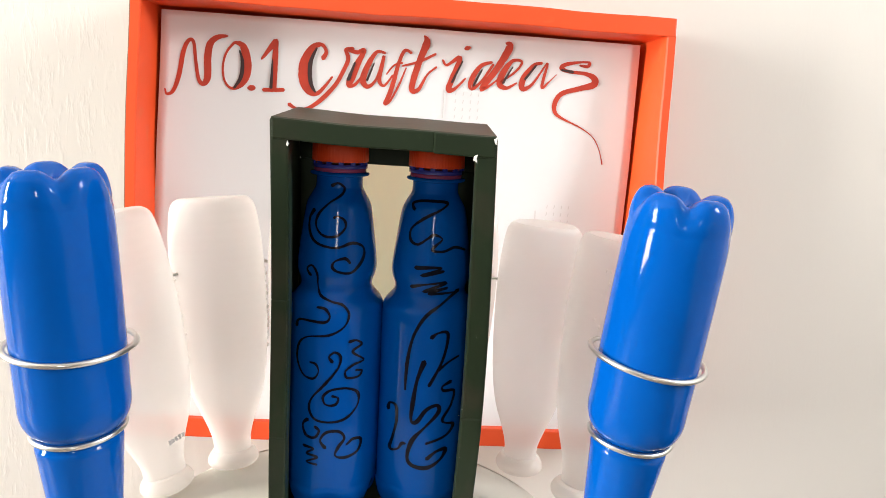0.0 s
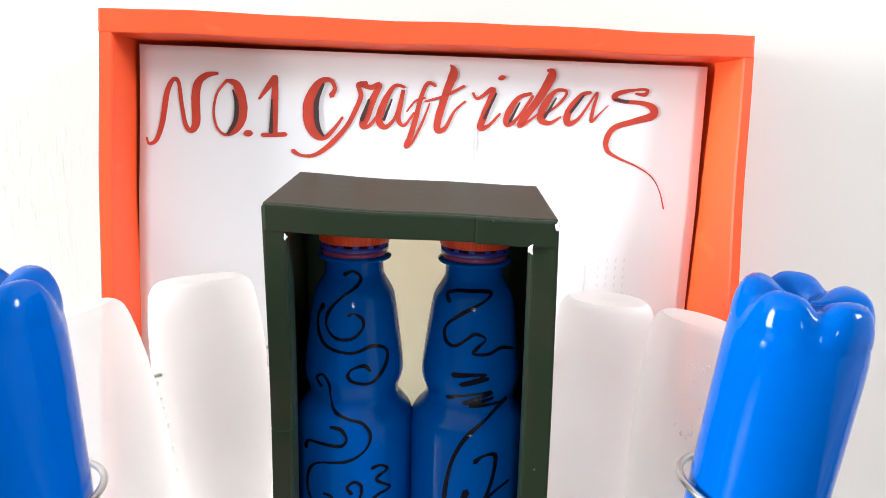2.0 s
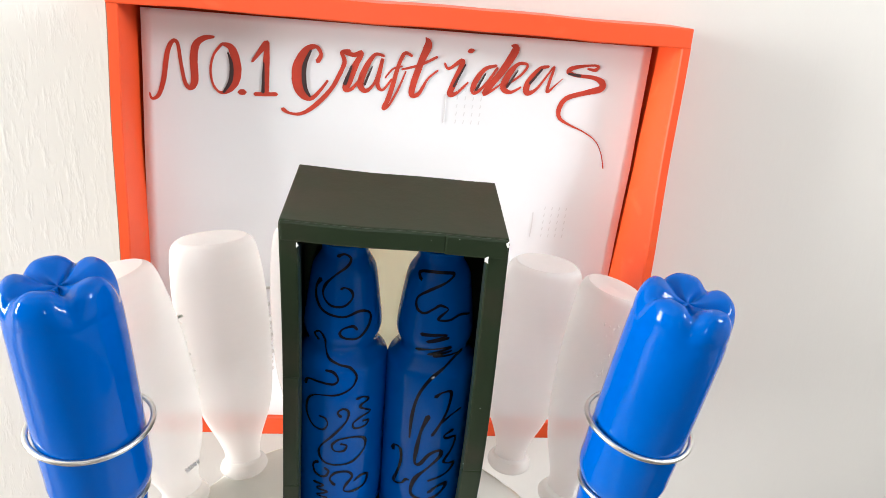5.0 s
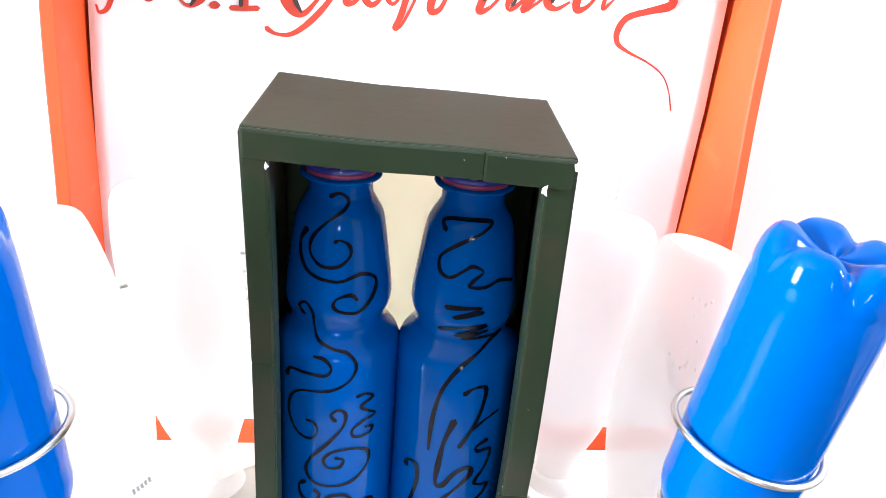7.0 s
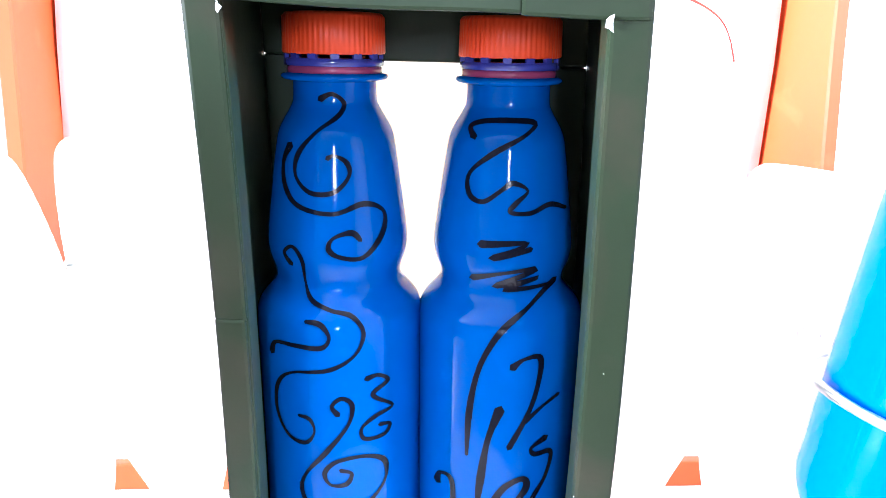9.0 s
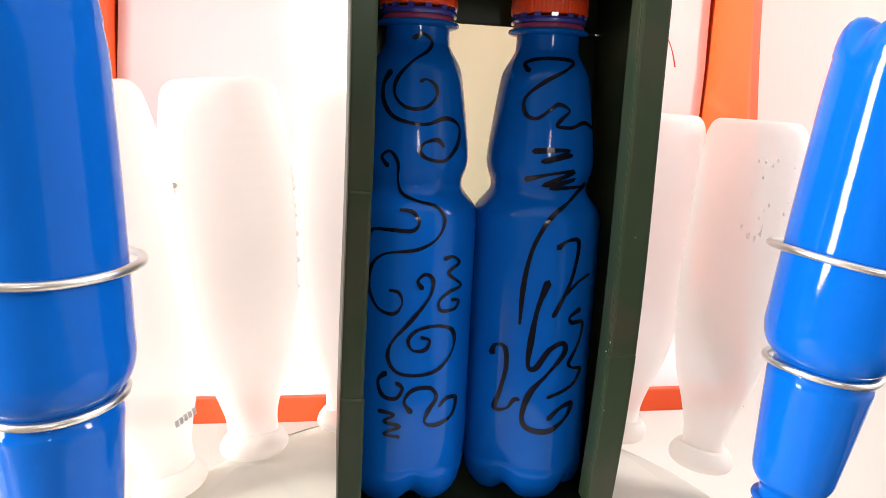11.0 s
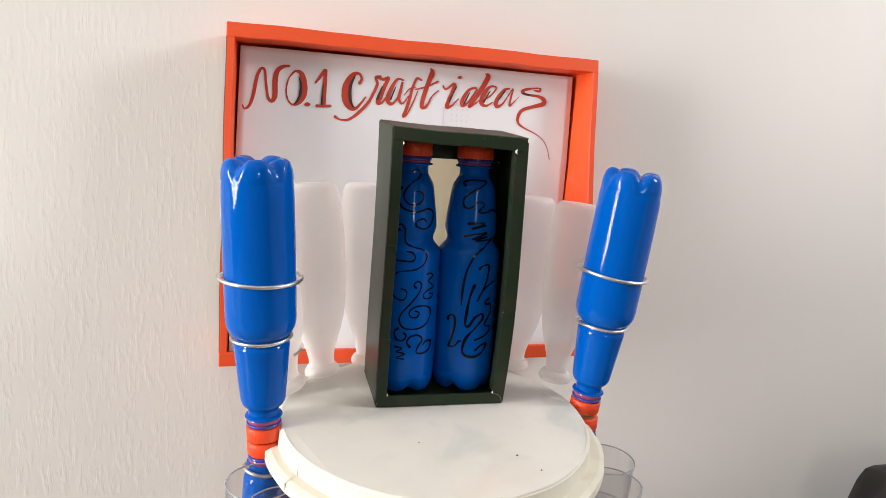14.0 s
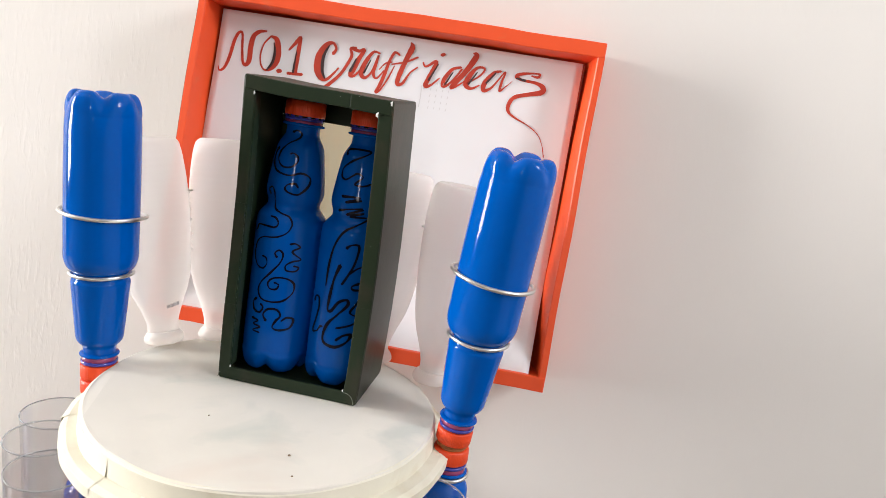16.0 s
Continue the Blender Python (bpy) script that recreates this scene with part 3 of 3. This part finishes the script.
def base_rings(r):
    return [(r * 1.01, 0.016), (r * 1.005, 0.0125), (r * 0.99, 0.009), (r * 0.955, 0.0055), (r * 0.9, 0.0025), (r * 0.82, 0.0006), (r * 0.72, 0.0), (r * 0.6, 0.0005), (r * 0.48, 0.0022), (r * 0.34, 0.0045), (r * 0.2, 0.0062), (r * 0.08, 0.0068), (r * 0.02, 0.007)]


SIDE = [(0.0132, 0.013), (0.0135, 0.0255), (0.0145, 0.029), (0.0188, 0.0345), (0.0203, 0.045), (0.0232, 0.076), (0.0238, 0.084), (0.0222, 0.0875), (0.0228, 0.0915), (0.0264, 0.0968), (0.0287, 0.1045), (0.0288, 0.115), (0.0290, 0.13), (0.0290, 0.17), (0.0287, 0.205), (0.0281, 0.219)]
SIDE_LABEL = "glossy blue painted plastic bottle standing upside down in wire hoops"
left_a, left_b = (-0.1724, 0.3995, 0.9513), (-0.1835, 0.3742, 1.1862)
right_a, right_b = (0.1299, 0.4118, 0.9581), (0.1465, 0.3762, 1.1913)


def slimmed(profile, body, neck):
    """A profile made thinner above and below its waist."""
    return [(r * (body if s > 0.095 else neck), s) for r, s in profile]


SIDE_L, SIDE_R = slimmed(SIDE, 0.987, 0.95), slimmed(SIDE, 0.966, 0.92)
bottle("plastic_bottle", stood(left_a, left_b, 51), SIDE_L, 0.2365, 0.0125, 0.0215, SIDE_LABEL, "side bottles", True, neck=0.93)
right_bottle = bottle("plastic_bottle", stood(right_a, right_b, 76), SIDE_R, 0.2365, 0.0125, 0.0215, SIDE_LABEL, "side bottles", True, neck=0.91)
part("glue_bead", revolve(smooth_profile([(0.009, -0.0042), (0.0122, -0.0036), (0.0118, -0.0015), (0.0126, 0.0004)], 3), 32, wobble(0.9)), M_GLUE, right_bottle, "brown-orange glue between the caps", smooth=True)
LOW_LABEL = "glossy blue painted plastic bottle standing cap up below another bottle"
for (ax, ay, az), spin, inward, drop, profile in ((left_a, 10, 0.012, 0.0, SIDE_L), (right_a, 30, 0.002, 0.004, SIDE_R)):
    bottle("plastic_bottle", stood((ax + inward, ay + 0.034, az - 0.2335 - drop), (ax, ay, az - drop), spin), profile, 0.2365, 0.0125, 0.0215, LOW_LABEL, "side bottles", False, neck=0.92)


def hoop(m, radius):
    """A wire ring whose overlapped ends rise a little."""
    pts = []
    for i in range(73):
        a = 2 * math.pi * i / 72
        pts.append((radius * math.cos(a), radius * 0.97 * math.sin(a), 0.0008 * math.sin(2 * a + 1)))
    ob = thing("wire_hoop", m, "bent galvanised wire hoop round a blue bottle", "wire", "wire hoops")
    part("wire", tube(pts[:-1], 0.00165, 10, True), M_WIRE, ob, smooth=True)
    return ob


for a, b, wide in ((left_a, left_b, 0.0328), (right_a, right_b, 0.0322)):
    A, B = Vector(a), Vector(b)
    d = (B - A).normalized()
    back = Vector((0, 0.002, 0))
    hoop(stood(A + d * 0.1395 + back, B + back) @ pose(0, 0, 0, -2, 2, 0), wide)
    hoop(stood(A + d * 0.0900 + back / 2, B + back / 2) @ pose(0, 0, 0, -2, -2, 0), wide * 0.73)
    hoop(Matrix.Translation(A) @ pose(0, 0.004, -0.027, 8, 1, 0), 0.0155)

# ---- green box with two bottles ----
BW, BH, BD, RIM, TH = 0.0608, 0.2515, 0.0765, 0.0112, 0.0022
gbox = thing("gift_box", at(0, 0, 0.0004), "dark green open-front card box standing upright on the ivory disc", "box")


def side(name, *dims):
    bm = box(*dims, bevel=0.0011)
    bmesh.ops.subdivide_edges(bm, edges=[e for e in bm.edges if e.calc_length() > 0.03], cuts=7, use_grid_fill=True)
    for v in bm.verts:
        x, y, z = v.co
        v.co.z += (z / BH) * (0.0007 * (x / BW) ** 2 - 0.0002 + 0.0003 * math.sin(x * 90))
        v.co.x += 0.0007 * math.sin(z * 21 + 1) * (x / BW) + (0.0013 if x < -BW + 0.004 else 0.0)
        v.co.y += 0.0006 * math.sin(z * 30 + x * 40) * (1 - y / BD)
        v.co.x += 0.0042 * math.sin(math.pi * min(1.0, max(0.0, z / BH))) * max(0.0, x / BW) ** 2
        v.co.z -= 0.003 * (z / BH) * (x + BW) / (2 * BW)
    return part(name, bm, M_GREEN, gbox)


side("left_side", -BW, -BW + TH, 0.0012, BD, 0.0012, BH - 0.0012)
side("right_side", BW - TH, BW, 0.0012, BD, 0.0012, BH - 0.0012)
side("top_side", -BW + 0.0004, BW - 0.0004, 0.001, BD - 0.0004, BH - TH, BH)
side("bottom_side", -BW + 0.0004, BW - 0.0004, 0.001, BD - 0.0004, 0, TH)
# folded front edge: strips that do not quite line up
for z0, z1, dx, dy in ((0.001, 0.0658, 0.0003, -0.0003), (0.065, 0.1508, -0.0004, 0.0), (0.150, BH - 0.001, 0.0, 0.0003)):
    side("front_flap", -BW + 0.0002, -BW + RIM + dx, -0.0006 + dy, 0.0016, z0, z1)
for z0, z1, dx, dy in ((0.001, 0.0858, 0.0004, -0.0003), (0.085, BH - 0.001, 0.0, 0.0)):
    side("front_flap", BW - RIM - dx, BW - 0.0002, -0.0006 + dy, 0.0016, z0, z1)
for x0, x1, dz, dy in ((-BW + 0.001, 0.0275, 0.0, 0.0), (0.0268, BW - 0.001, 0.0004, -0.0003)):
    side("front_flap", x0, x1, -0.001 + dy, 0.0013, BH - RIM - 0.0002 - dz, BH - 0.0002)
side("front_flap", -BW + 0.001, BW - 0.001, -0.001, 0.0013, 0.0002, RIM)
side("inner_flap", -BW + RIM - 0.0018, -BW + RIM, 0.0016, 0.012, RIM, BH - RIM)
side("inner_flap", BW - RIM, BW - RIM + 0.0018, 0.0016, 0.012, RIM, BH - RIM)
side("back_rim", -BW + TH, BW - TH, BD - 0.003, BD - 0.0008, BH - 0.031, BH - TH)
side("back_rim", -BW + TH, BW - TH, BD - 0.003, BD - 0.0008, TH, 0.028)
side("back_rim", -BW + TH, -BW + 0.02, BD - 0.003, BD - 0.0008, 0.028, BH - 0.031)
side("back_rim", BW - 0.02, BW - TH, BD - 0.003, BD - 0.0008, 0.028, BH - 0.031)
part("back_sheet", box(-BW + 0.004, BW - 0.004, BD - 0.0004, BD + 0.0006, 0.004, BH - 0.004), M_CREAM, gbox, "cream card sheet closing the back")
for cx, cz, dx, dz in ((-0.0496, 0.2385, 1, -1), (0.0496, 0.2365, -1, -1), (-0.0496, 0.012, 1, 1), (0.0496, 0.012, -1, 1), (0.0595, 0.2465, -1, 1)):
    bm = bmesh.new()
    ring = []
    for i in range(7):
        a = i * 2 * math.pi / 7
        r = (0.0017 if cz > 0.1 and cx > 0 else 0.0011) * (0.85 + 0.35 * math.sin(i * 2.7 + cx * 90))
        ring.append(bm.verts.new((cx + r * math.cos(a) * 0.8, -0.00125, cz + r * math.sin(a) * 1.5)))
    tip = bm.verts.new((cx, -0.0022, cz))
    for i in range(7):
        bm.faces.new((ring[i], ring[(i + 1) % 7], tip))
    part("torn_corner", bm, M_CHIP, gbox, "torn white card fibres")

# worn fold lines that curve round the front corners
for ex, ez, bend in ((-1, -1, 0.0026), (1, -1, 0.0028)):
    pts = []
    for q in range(9):
        k = q / 8
        x = ex * (BW - RIM + 0.0004 + (RIM - 0.0012) * k)
        z = -ez * (RIM - 0.0006 - (RIM - 0.0014) * k)
        pts.append((x + ex * bend * math.sin(math.pi * k) * 0.6, -0.0013, z - ez * bend * math.sin(math.pi * k)))
    part("corner_fold", tube(pts, 0.00022, 6), M_WORN, gbox, "pale worn fold line")

# lint and scuffs on the card
rng = random.Random(4)
for q in range(10):
    inside = q % 3 == 0
    x, z = rng.choice((-1, 1)) * rng.uniform(BW - RIM + 0.001, BW - 0.002), rng.uniform(0.02, BH - 0.004)
    if q % 4 == 1:
        x, z = rng.uniform(-BW + 0.004, BW - 0.004), rng.uniform(BH - RIM + 0.002, BH - 0.002)
    bm = bmesh.new()
    bmesh.ops.create_icosphere(bm, subdivisions=1, radius=rng.uniform(0.00016, 0.0003))
    fleck = part("lint_fleck", bm, M_CHIP, gbox)
    fleck.location = (math.copysign(BW - TH - 0.0002, x), rng.uniform(0.02, 0.05), z) if inside else (x, -0.0012, z)

INNER = [(0.0131, 0.016), (0.0132, 0.027), (0.0141, 0.0305), (0.0178, 0.0375), (0.0193, 0.044), (0.0212, 0.058), (0.0230, 0.074), (0.0227, 0.0805), (0.021, 0.0865), (0.0215, 0.091), (0.0267, 0.098), (0.0280, 0.104), (0.0281, 0.115), (0.0278, 0.16), (0.0279, 0.2), (0.0277, 0.217)]
LEN = 0.2335
INNER = [(r * 1.068, s) for r, s in INNER]
foot_a, head_a = (-0.0427, 0.4555, 0.9766), (-0.0437, 0.4405, 1.2093)
foot_b, head_b = (0.0164, 0.4550, 0.9766), (0.0148, 0.4380, 1.2105)
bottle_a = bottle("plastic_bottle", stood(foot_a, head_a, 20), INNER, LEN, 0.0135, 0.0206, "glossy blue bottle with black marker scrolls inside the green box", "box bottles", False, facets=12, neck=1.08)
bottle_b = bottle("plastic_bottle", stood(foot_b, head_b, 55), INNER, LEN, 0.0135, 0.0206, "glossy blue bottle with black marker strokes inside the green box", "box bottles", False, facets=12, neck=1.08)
PROFILE = smooth_profile(INNER, 4)


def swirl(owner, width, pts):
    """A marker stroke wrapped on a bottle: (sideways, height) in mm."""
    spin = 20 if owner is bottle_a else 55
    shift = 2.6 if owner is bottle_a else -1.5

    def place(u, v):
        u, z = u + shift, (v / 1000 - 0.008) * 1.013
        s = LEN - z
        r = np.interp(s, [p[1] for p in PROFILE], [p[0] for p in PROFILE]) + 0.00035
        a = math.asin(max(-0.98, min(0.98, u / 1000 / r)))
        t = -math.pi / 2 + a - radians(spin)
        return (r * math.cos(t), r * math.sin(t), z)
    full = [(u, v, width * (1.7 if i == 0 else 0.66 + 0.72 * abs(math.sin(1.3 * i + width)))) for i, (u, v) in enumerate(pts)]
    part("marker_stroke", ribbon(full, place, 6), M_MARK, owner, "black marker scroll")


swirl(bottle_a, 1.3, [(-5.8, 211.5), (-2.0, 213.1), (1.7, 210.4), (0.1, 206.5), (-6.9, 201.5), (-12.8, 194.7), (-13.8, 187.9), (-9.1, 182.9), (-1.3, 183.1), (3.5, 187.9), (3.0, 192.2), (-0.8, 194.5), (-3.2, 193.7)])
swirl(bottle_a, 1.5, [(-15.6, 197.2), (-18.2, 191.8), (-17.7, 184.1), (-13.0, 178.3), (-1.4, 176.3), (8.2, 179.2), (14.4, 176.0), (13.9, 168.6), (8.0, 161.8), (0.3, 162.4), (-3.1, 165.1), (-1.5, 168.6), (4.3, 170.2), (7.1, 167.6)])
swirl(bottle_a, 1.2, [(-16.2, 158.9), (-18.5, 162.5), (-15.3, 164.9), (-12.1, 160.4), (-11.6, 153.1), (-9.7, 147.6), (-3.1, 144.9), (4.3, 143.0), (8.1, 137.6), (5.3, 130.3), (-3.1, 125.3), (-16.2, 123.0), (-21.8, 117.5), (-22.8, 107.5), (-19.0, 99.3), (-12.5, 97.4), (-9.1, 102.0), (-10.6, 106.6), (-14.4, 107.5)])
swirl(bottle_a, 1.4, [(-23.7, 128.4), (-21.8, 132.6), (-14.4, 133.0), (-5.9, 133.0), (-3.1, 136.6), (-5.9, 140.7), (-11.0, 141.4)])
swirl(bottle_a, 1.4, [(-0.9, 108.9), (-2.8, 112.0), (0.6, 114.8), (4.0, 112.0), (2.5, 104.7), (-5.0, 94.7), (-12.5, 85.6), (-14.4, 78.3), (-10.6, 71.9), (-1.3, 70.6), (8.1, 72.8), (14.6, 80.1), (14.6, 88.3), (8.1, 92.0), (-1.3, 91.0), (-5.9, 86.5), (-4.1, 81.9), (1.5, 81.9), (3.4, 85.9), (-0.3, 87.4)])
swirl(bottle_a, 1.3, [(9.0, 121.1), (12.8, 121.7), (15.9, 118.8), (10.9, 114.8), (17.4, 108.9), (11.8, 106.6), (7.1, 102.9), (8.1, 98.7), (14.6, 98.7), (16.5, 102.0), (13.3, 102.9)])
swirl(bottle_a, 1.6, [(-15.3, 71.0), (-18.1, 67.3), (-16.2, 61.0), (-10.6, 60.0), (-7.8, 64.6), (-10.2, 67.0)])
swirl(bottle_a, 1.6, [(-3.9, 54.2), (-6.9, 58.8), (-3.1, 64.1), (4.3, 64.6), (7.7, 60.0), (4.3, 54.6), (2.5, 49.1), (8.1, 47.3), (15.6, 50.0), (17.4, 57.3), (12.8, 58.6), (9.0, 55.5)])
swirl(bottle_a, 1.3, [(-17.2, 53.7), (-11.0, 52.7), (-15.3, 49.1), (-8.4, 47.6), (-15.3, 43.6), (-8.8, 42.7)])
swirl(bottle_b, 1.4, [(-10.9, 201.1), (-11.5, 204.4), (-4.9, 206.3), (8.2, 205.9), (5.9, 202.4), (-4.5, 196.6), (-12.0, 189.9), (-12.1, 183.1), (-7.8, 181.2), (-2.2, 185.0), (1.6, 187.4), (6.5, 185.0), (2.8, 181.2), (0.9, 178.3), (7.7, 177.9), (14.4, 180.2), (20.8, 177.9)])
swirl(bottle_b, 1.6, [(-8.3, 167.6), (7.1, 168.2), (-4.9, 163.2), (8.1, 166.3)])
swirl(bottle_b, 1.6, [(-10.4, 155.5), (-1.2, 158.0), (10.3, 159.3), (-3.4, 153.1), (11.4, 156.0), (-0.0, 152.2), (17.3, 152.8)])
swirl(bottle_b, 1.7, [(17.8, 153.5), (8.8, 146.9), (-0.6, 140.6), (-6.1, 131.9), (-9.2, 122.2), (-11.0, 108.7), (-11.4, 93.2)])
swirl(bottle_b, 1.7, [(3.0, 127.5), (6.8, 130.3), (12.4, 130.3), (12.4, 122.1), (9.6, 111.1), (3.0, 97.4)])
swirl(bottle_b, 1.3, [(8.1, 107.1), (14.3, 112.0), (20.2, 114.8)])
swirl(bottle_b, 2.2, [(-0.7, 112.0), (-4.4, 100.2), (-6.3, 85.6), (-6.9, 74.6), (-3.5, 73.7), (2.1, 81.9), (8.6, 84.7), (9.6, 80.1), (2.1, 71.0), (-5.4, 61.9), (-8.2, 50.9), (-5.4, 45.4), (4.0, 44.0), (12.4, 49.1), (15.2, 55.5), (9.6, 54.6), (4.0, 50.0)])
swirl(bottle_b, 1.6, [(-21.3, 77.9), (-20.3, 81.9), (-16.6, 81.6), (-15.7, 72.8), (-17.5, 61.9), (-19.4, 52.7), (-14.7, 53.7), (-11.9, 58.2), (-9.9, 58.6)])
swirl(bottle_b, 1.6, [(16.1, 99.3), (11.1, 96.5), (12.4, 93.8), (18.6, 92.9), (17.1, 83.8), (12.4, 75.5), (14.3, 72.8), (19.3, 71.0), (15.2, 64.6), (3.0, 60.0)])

# ---- frosted white bottles along the back of the disc ----
FROST = [(0.0138, 0.011), (0.0135, 0.015), (0.0142, 0.022), (0.0180, 0.034), (0.0245, 0.051), (0.0285, 0.068), (0.0308, 0.0855), (0.0325, 0.108), (0.0332, 0.13), (0.0330, 0.150), (0.0318, 0.168), (0.0300, 0.182), (0.0280, 0.1885), (0.0245, 0.1918), (0.0205, 0.1922), (0.0001, 0.1912)]
MOUTH = [(0.0001, 0.0), (0.0125, 0.0), (0.0158, 0.001), (0.0174, 0.0042), (0.0164, 0.0078), (0.0145, 0.0105), (0.0139, 0.0112)]


def faint_ribs(r, z, a):
    """Fine moulded ribs round the wide part, and slightly sunken flats."""
    wide = max(0.0, min(1.0, (r - 0.024) / 0.006))
    return r * (1 + wide * (0.0016 * math.sin(z * 2 * math.pi / 0.0062) + 0.008 * math.sin(2 * a + z * 40))), z


def frosted(foot, head, spin, wide, label, grips=False):
    ob = thing("frosted_bottle", stood(foot, head, spin), label, "bottle", "frosted bottles")
    tall = (Vector(head) - Vector(foot)).length / 0.1922
    body = [(r * wide, z * tall) for r, z in FROST]
    part("bottle_body", revolve(smooth_profile(body, 14), 56, faint_ribs, 0.62), M_FROST, ob, smooth=True)
    fine = smooth_profile(body, 4)
    for e in (1, -1) if grips else ():
        for q in range(13):
            z = 0.084 + 0.0046 * q
            r = float(np.interp(z, [p[1] for p in fine], [p[0] for p in fine]))
            bm = bmesh.new()
            bmesh.ops.create_icosphere(bm, subdivisions=2, radius=0.0012 + 0.0005 * math.sin(q * 2.3 + e))
            part("grip_nub", bm, M_FROST, ob, smooth=True).location = (e * (r - 0.0003), 0.0008 * math.sin(q * 1.7), z + 0.0012 * math.sin(q * 3.1))
    part("mouth_lip", revolve(smooth_profile(MOUTH, 3), 48, None, 0.85), M_FROST, ob, smooth=True)
    return ob


FL = "frosted white plastic bottle standing upside down behind the box"
printed = frosted((-0.1499, 0.4597, 0.9735), (-0.1880, 0.4445, 1.1553), 35, 1.0, "frosted white plastic bottle with small print standing upside down", True)
frosted((-0.1149, 0.4920, 0.9778), (-0.1335, 0.4890, 1.1659), 12, 0.94, FL, True)
frosted((-0.0660, 0.5170, 0.9810), (-0.0700, 0.5160, 1.1680), 4, 0.92, FL)
frosted((0.0330, 0.5200, 0.9815), (0.0370, 0.5150, 1.1655), -4, 0.92, FL)
frosted((0.0919, 0.5100, 0.9740), (0.0934, 0.4860, 1.1610), -14, 0.88, FL)
flaked = frosted((0.1255, 0.4735, 0.9700), (0.1345, 0.4580, 1.1572), -52, 0.84, FL)
# a patch of dried flakes left on the last bottle
rng = random.Random(9)
flakes = bmesh.new()
for q in range(26):
    blob = bmesh.ops.create_icosphere(flakes, subdivisions=1, radius=rng.uniform(0.0005, 0.0012))["verts"]
    z = rng.uniform(0.128, 0.172)
    turn = radians(rng.gauss(-52, 13))
    wide = float(np.interp(z, [p[1] for p in FROST], [p[0] for p in FROST])) * 0.84
    for v in blob:
        v.co = Vector((wide * math.cos(turn) + v.co.x * 0.8, wide * math.sin(turn) * 0.62 + v.co.y * 0.35, z + v.co.z * 1.4))
part("dried_flakes", flakes, M_FROST, flaked, "crusty off-white glue flakes", smooth=True)
for q in range(5):
    part("print_bar", box(0.004 + 0.0022 * q, 0.0055 + 0.0022 * q, -0.0137, -0.0128, 0.0335 + 0.0006 * q, 0.0365 + 0.0006 * q), M_FAINT, printed, "small grey printed bar")
for x, y, z, a in ((-0.155, 0.470, 1.1150, 38), (-0.1015, 0.5115, 1.121, 20), (0.113, 0.4800, 1.115, -40), (0.066, 0.5040, 1.118, -20)):
    ob = thing("wire_tie", pose(x, y, z, 0, 0, a), "short twisted wire tying two frosted bottles", "wire", "wire ties")
    part("wire", tube([(-0.007, 0, 0), (-0.002, -0.001, 0.0005), (0.003, 0.0006, -0.0003), (0.007, 0, 0.0004)], 0.0011, 8), M_WIRE, ob, smooth=True)

# ---- drinking glasses on the lower tier ----
def tumbler(x, y):
    """Thin-walled glass with a rounded rim and a thick foot."""
    ob = thing("drinking_glass", at(x, y, -0.1496), "clear glass tumbler standing on the lower tier", "glass", "drinking glasses")
    bm = revolve([(0.0215, 0.004), (0.0235, 0.045), (0.0258, 0.095), (0.0268, 0.122)], 56)
    caps = [f for f in bm.faces if len(f.verts) > 4]
    bmesh.ops.delete(bm, geom=caps, context="FACES_ONLY")
    part("glass_wall", bm, M_GLASS, ob, smooth=True)
    part("rim", tube([(0.0268 * math.cos(a * math.pi / 24), 0.0268 * math.sin(a * math.pi / 24), 0.122) for a in range(48)], 0.0006, 8, True), M_RIMGLASS, ob, smooth=True)
    part("foot", revolve([(0.019, 0.0), (0.0206, 0.001), (0.0212, 0.0035)], 48), M_RIMGLASS, ob, smooth=True)
    return ob


for x, y in ((0.1410, -0.0600), (0.1270, -0.1000), (0.1000, -0.1340), (-0.1590, -0.0660), (-0.1425, -0.1020), (-0.1120, -0.1360)):
    tumbler(x, y)
bowl = thing("plastic_bowl", at(-0.083, -0.072, -0.1496), "red plastic bowl upside down on the lower tier", "bowl")
part("bowl_shell", revolve(smooth_profile([(0.04, 0.0), (0.0395, 0.03), (0.038, 0.055), (0.031, 0.073), (0.015, 0.081), (0.0005, 0.082)], 4), 48), M_RED, bowl, smooth=True)

# ---- table below and a black chair beside it ----
table = thing("table", pose(0, 0.2, 0), "unseen dark brown table below the bottle stand", "table")
tabletop_z = 0.694
part("tabletop", box(-0.42, 0.4, -0.22, 0.385, tabletop_z - 0.03, tabletop_z, 0.004), M_TABLE, table)
for x in (-0.38, 0.36):
    for y in (-0.18, 0.345):
        part("leg", box(x - 0.025, x + 0.025, y - 0.025, y + 0.025, 0, tabletop_z - 0.029, 0.004), M_TABLE, table)
chair = thing("chair", pose(0.800, 0.5, -0.01), "black upholstered chair against the wall", "chair")
bm = box(-0.2, 0.2, -0.03, 0.03, 0.42, 0.838, 0.022)
bmesh.ops.subdivide_edges(bm, edges=[e for e in bm.edges if e.calc_length() > 0.3 and abs(e.verts[0].co.z - e.verts[1].co.z) > 0.3], cuts=9)
for v in bm.verts:
    v.co.x *= 1.0 + 2.4 * min(0.2, 0.838 - v.co.z)
part("backrest", bm, M_BLACK, chair, smooth=True)
part("seat", box(-0.21, 0.21, -0.42, 0.0, 0.4, 0.46, 0.02), M_BLACK, chair, smooth=True)
for x in (-0.18, 0.18):
    for y in (-0.39, -0.02):
        part("leg", tube([(x, y, 0), (x, y, 0.41)], 0.012), M_WIRE, chair, smooth=True)
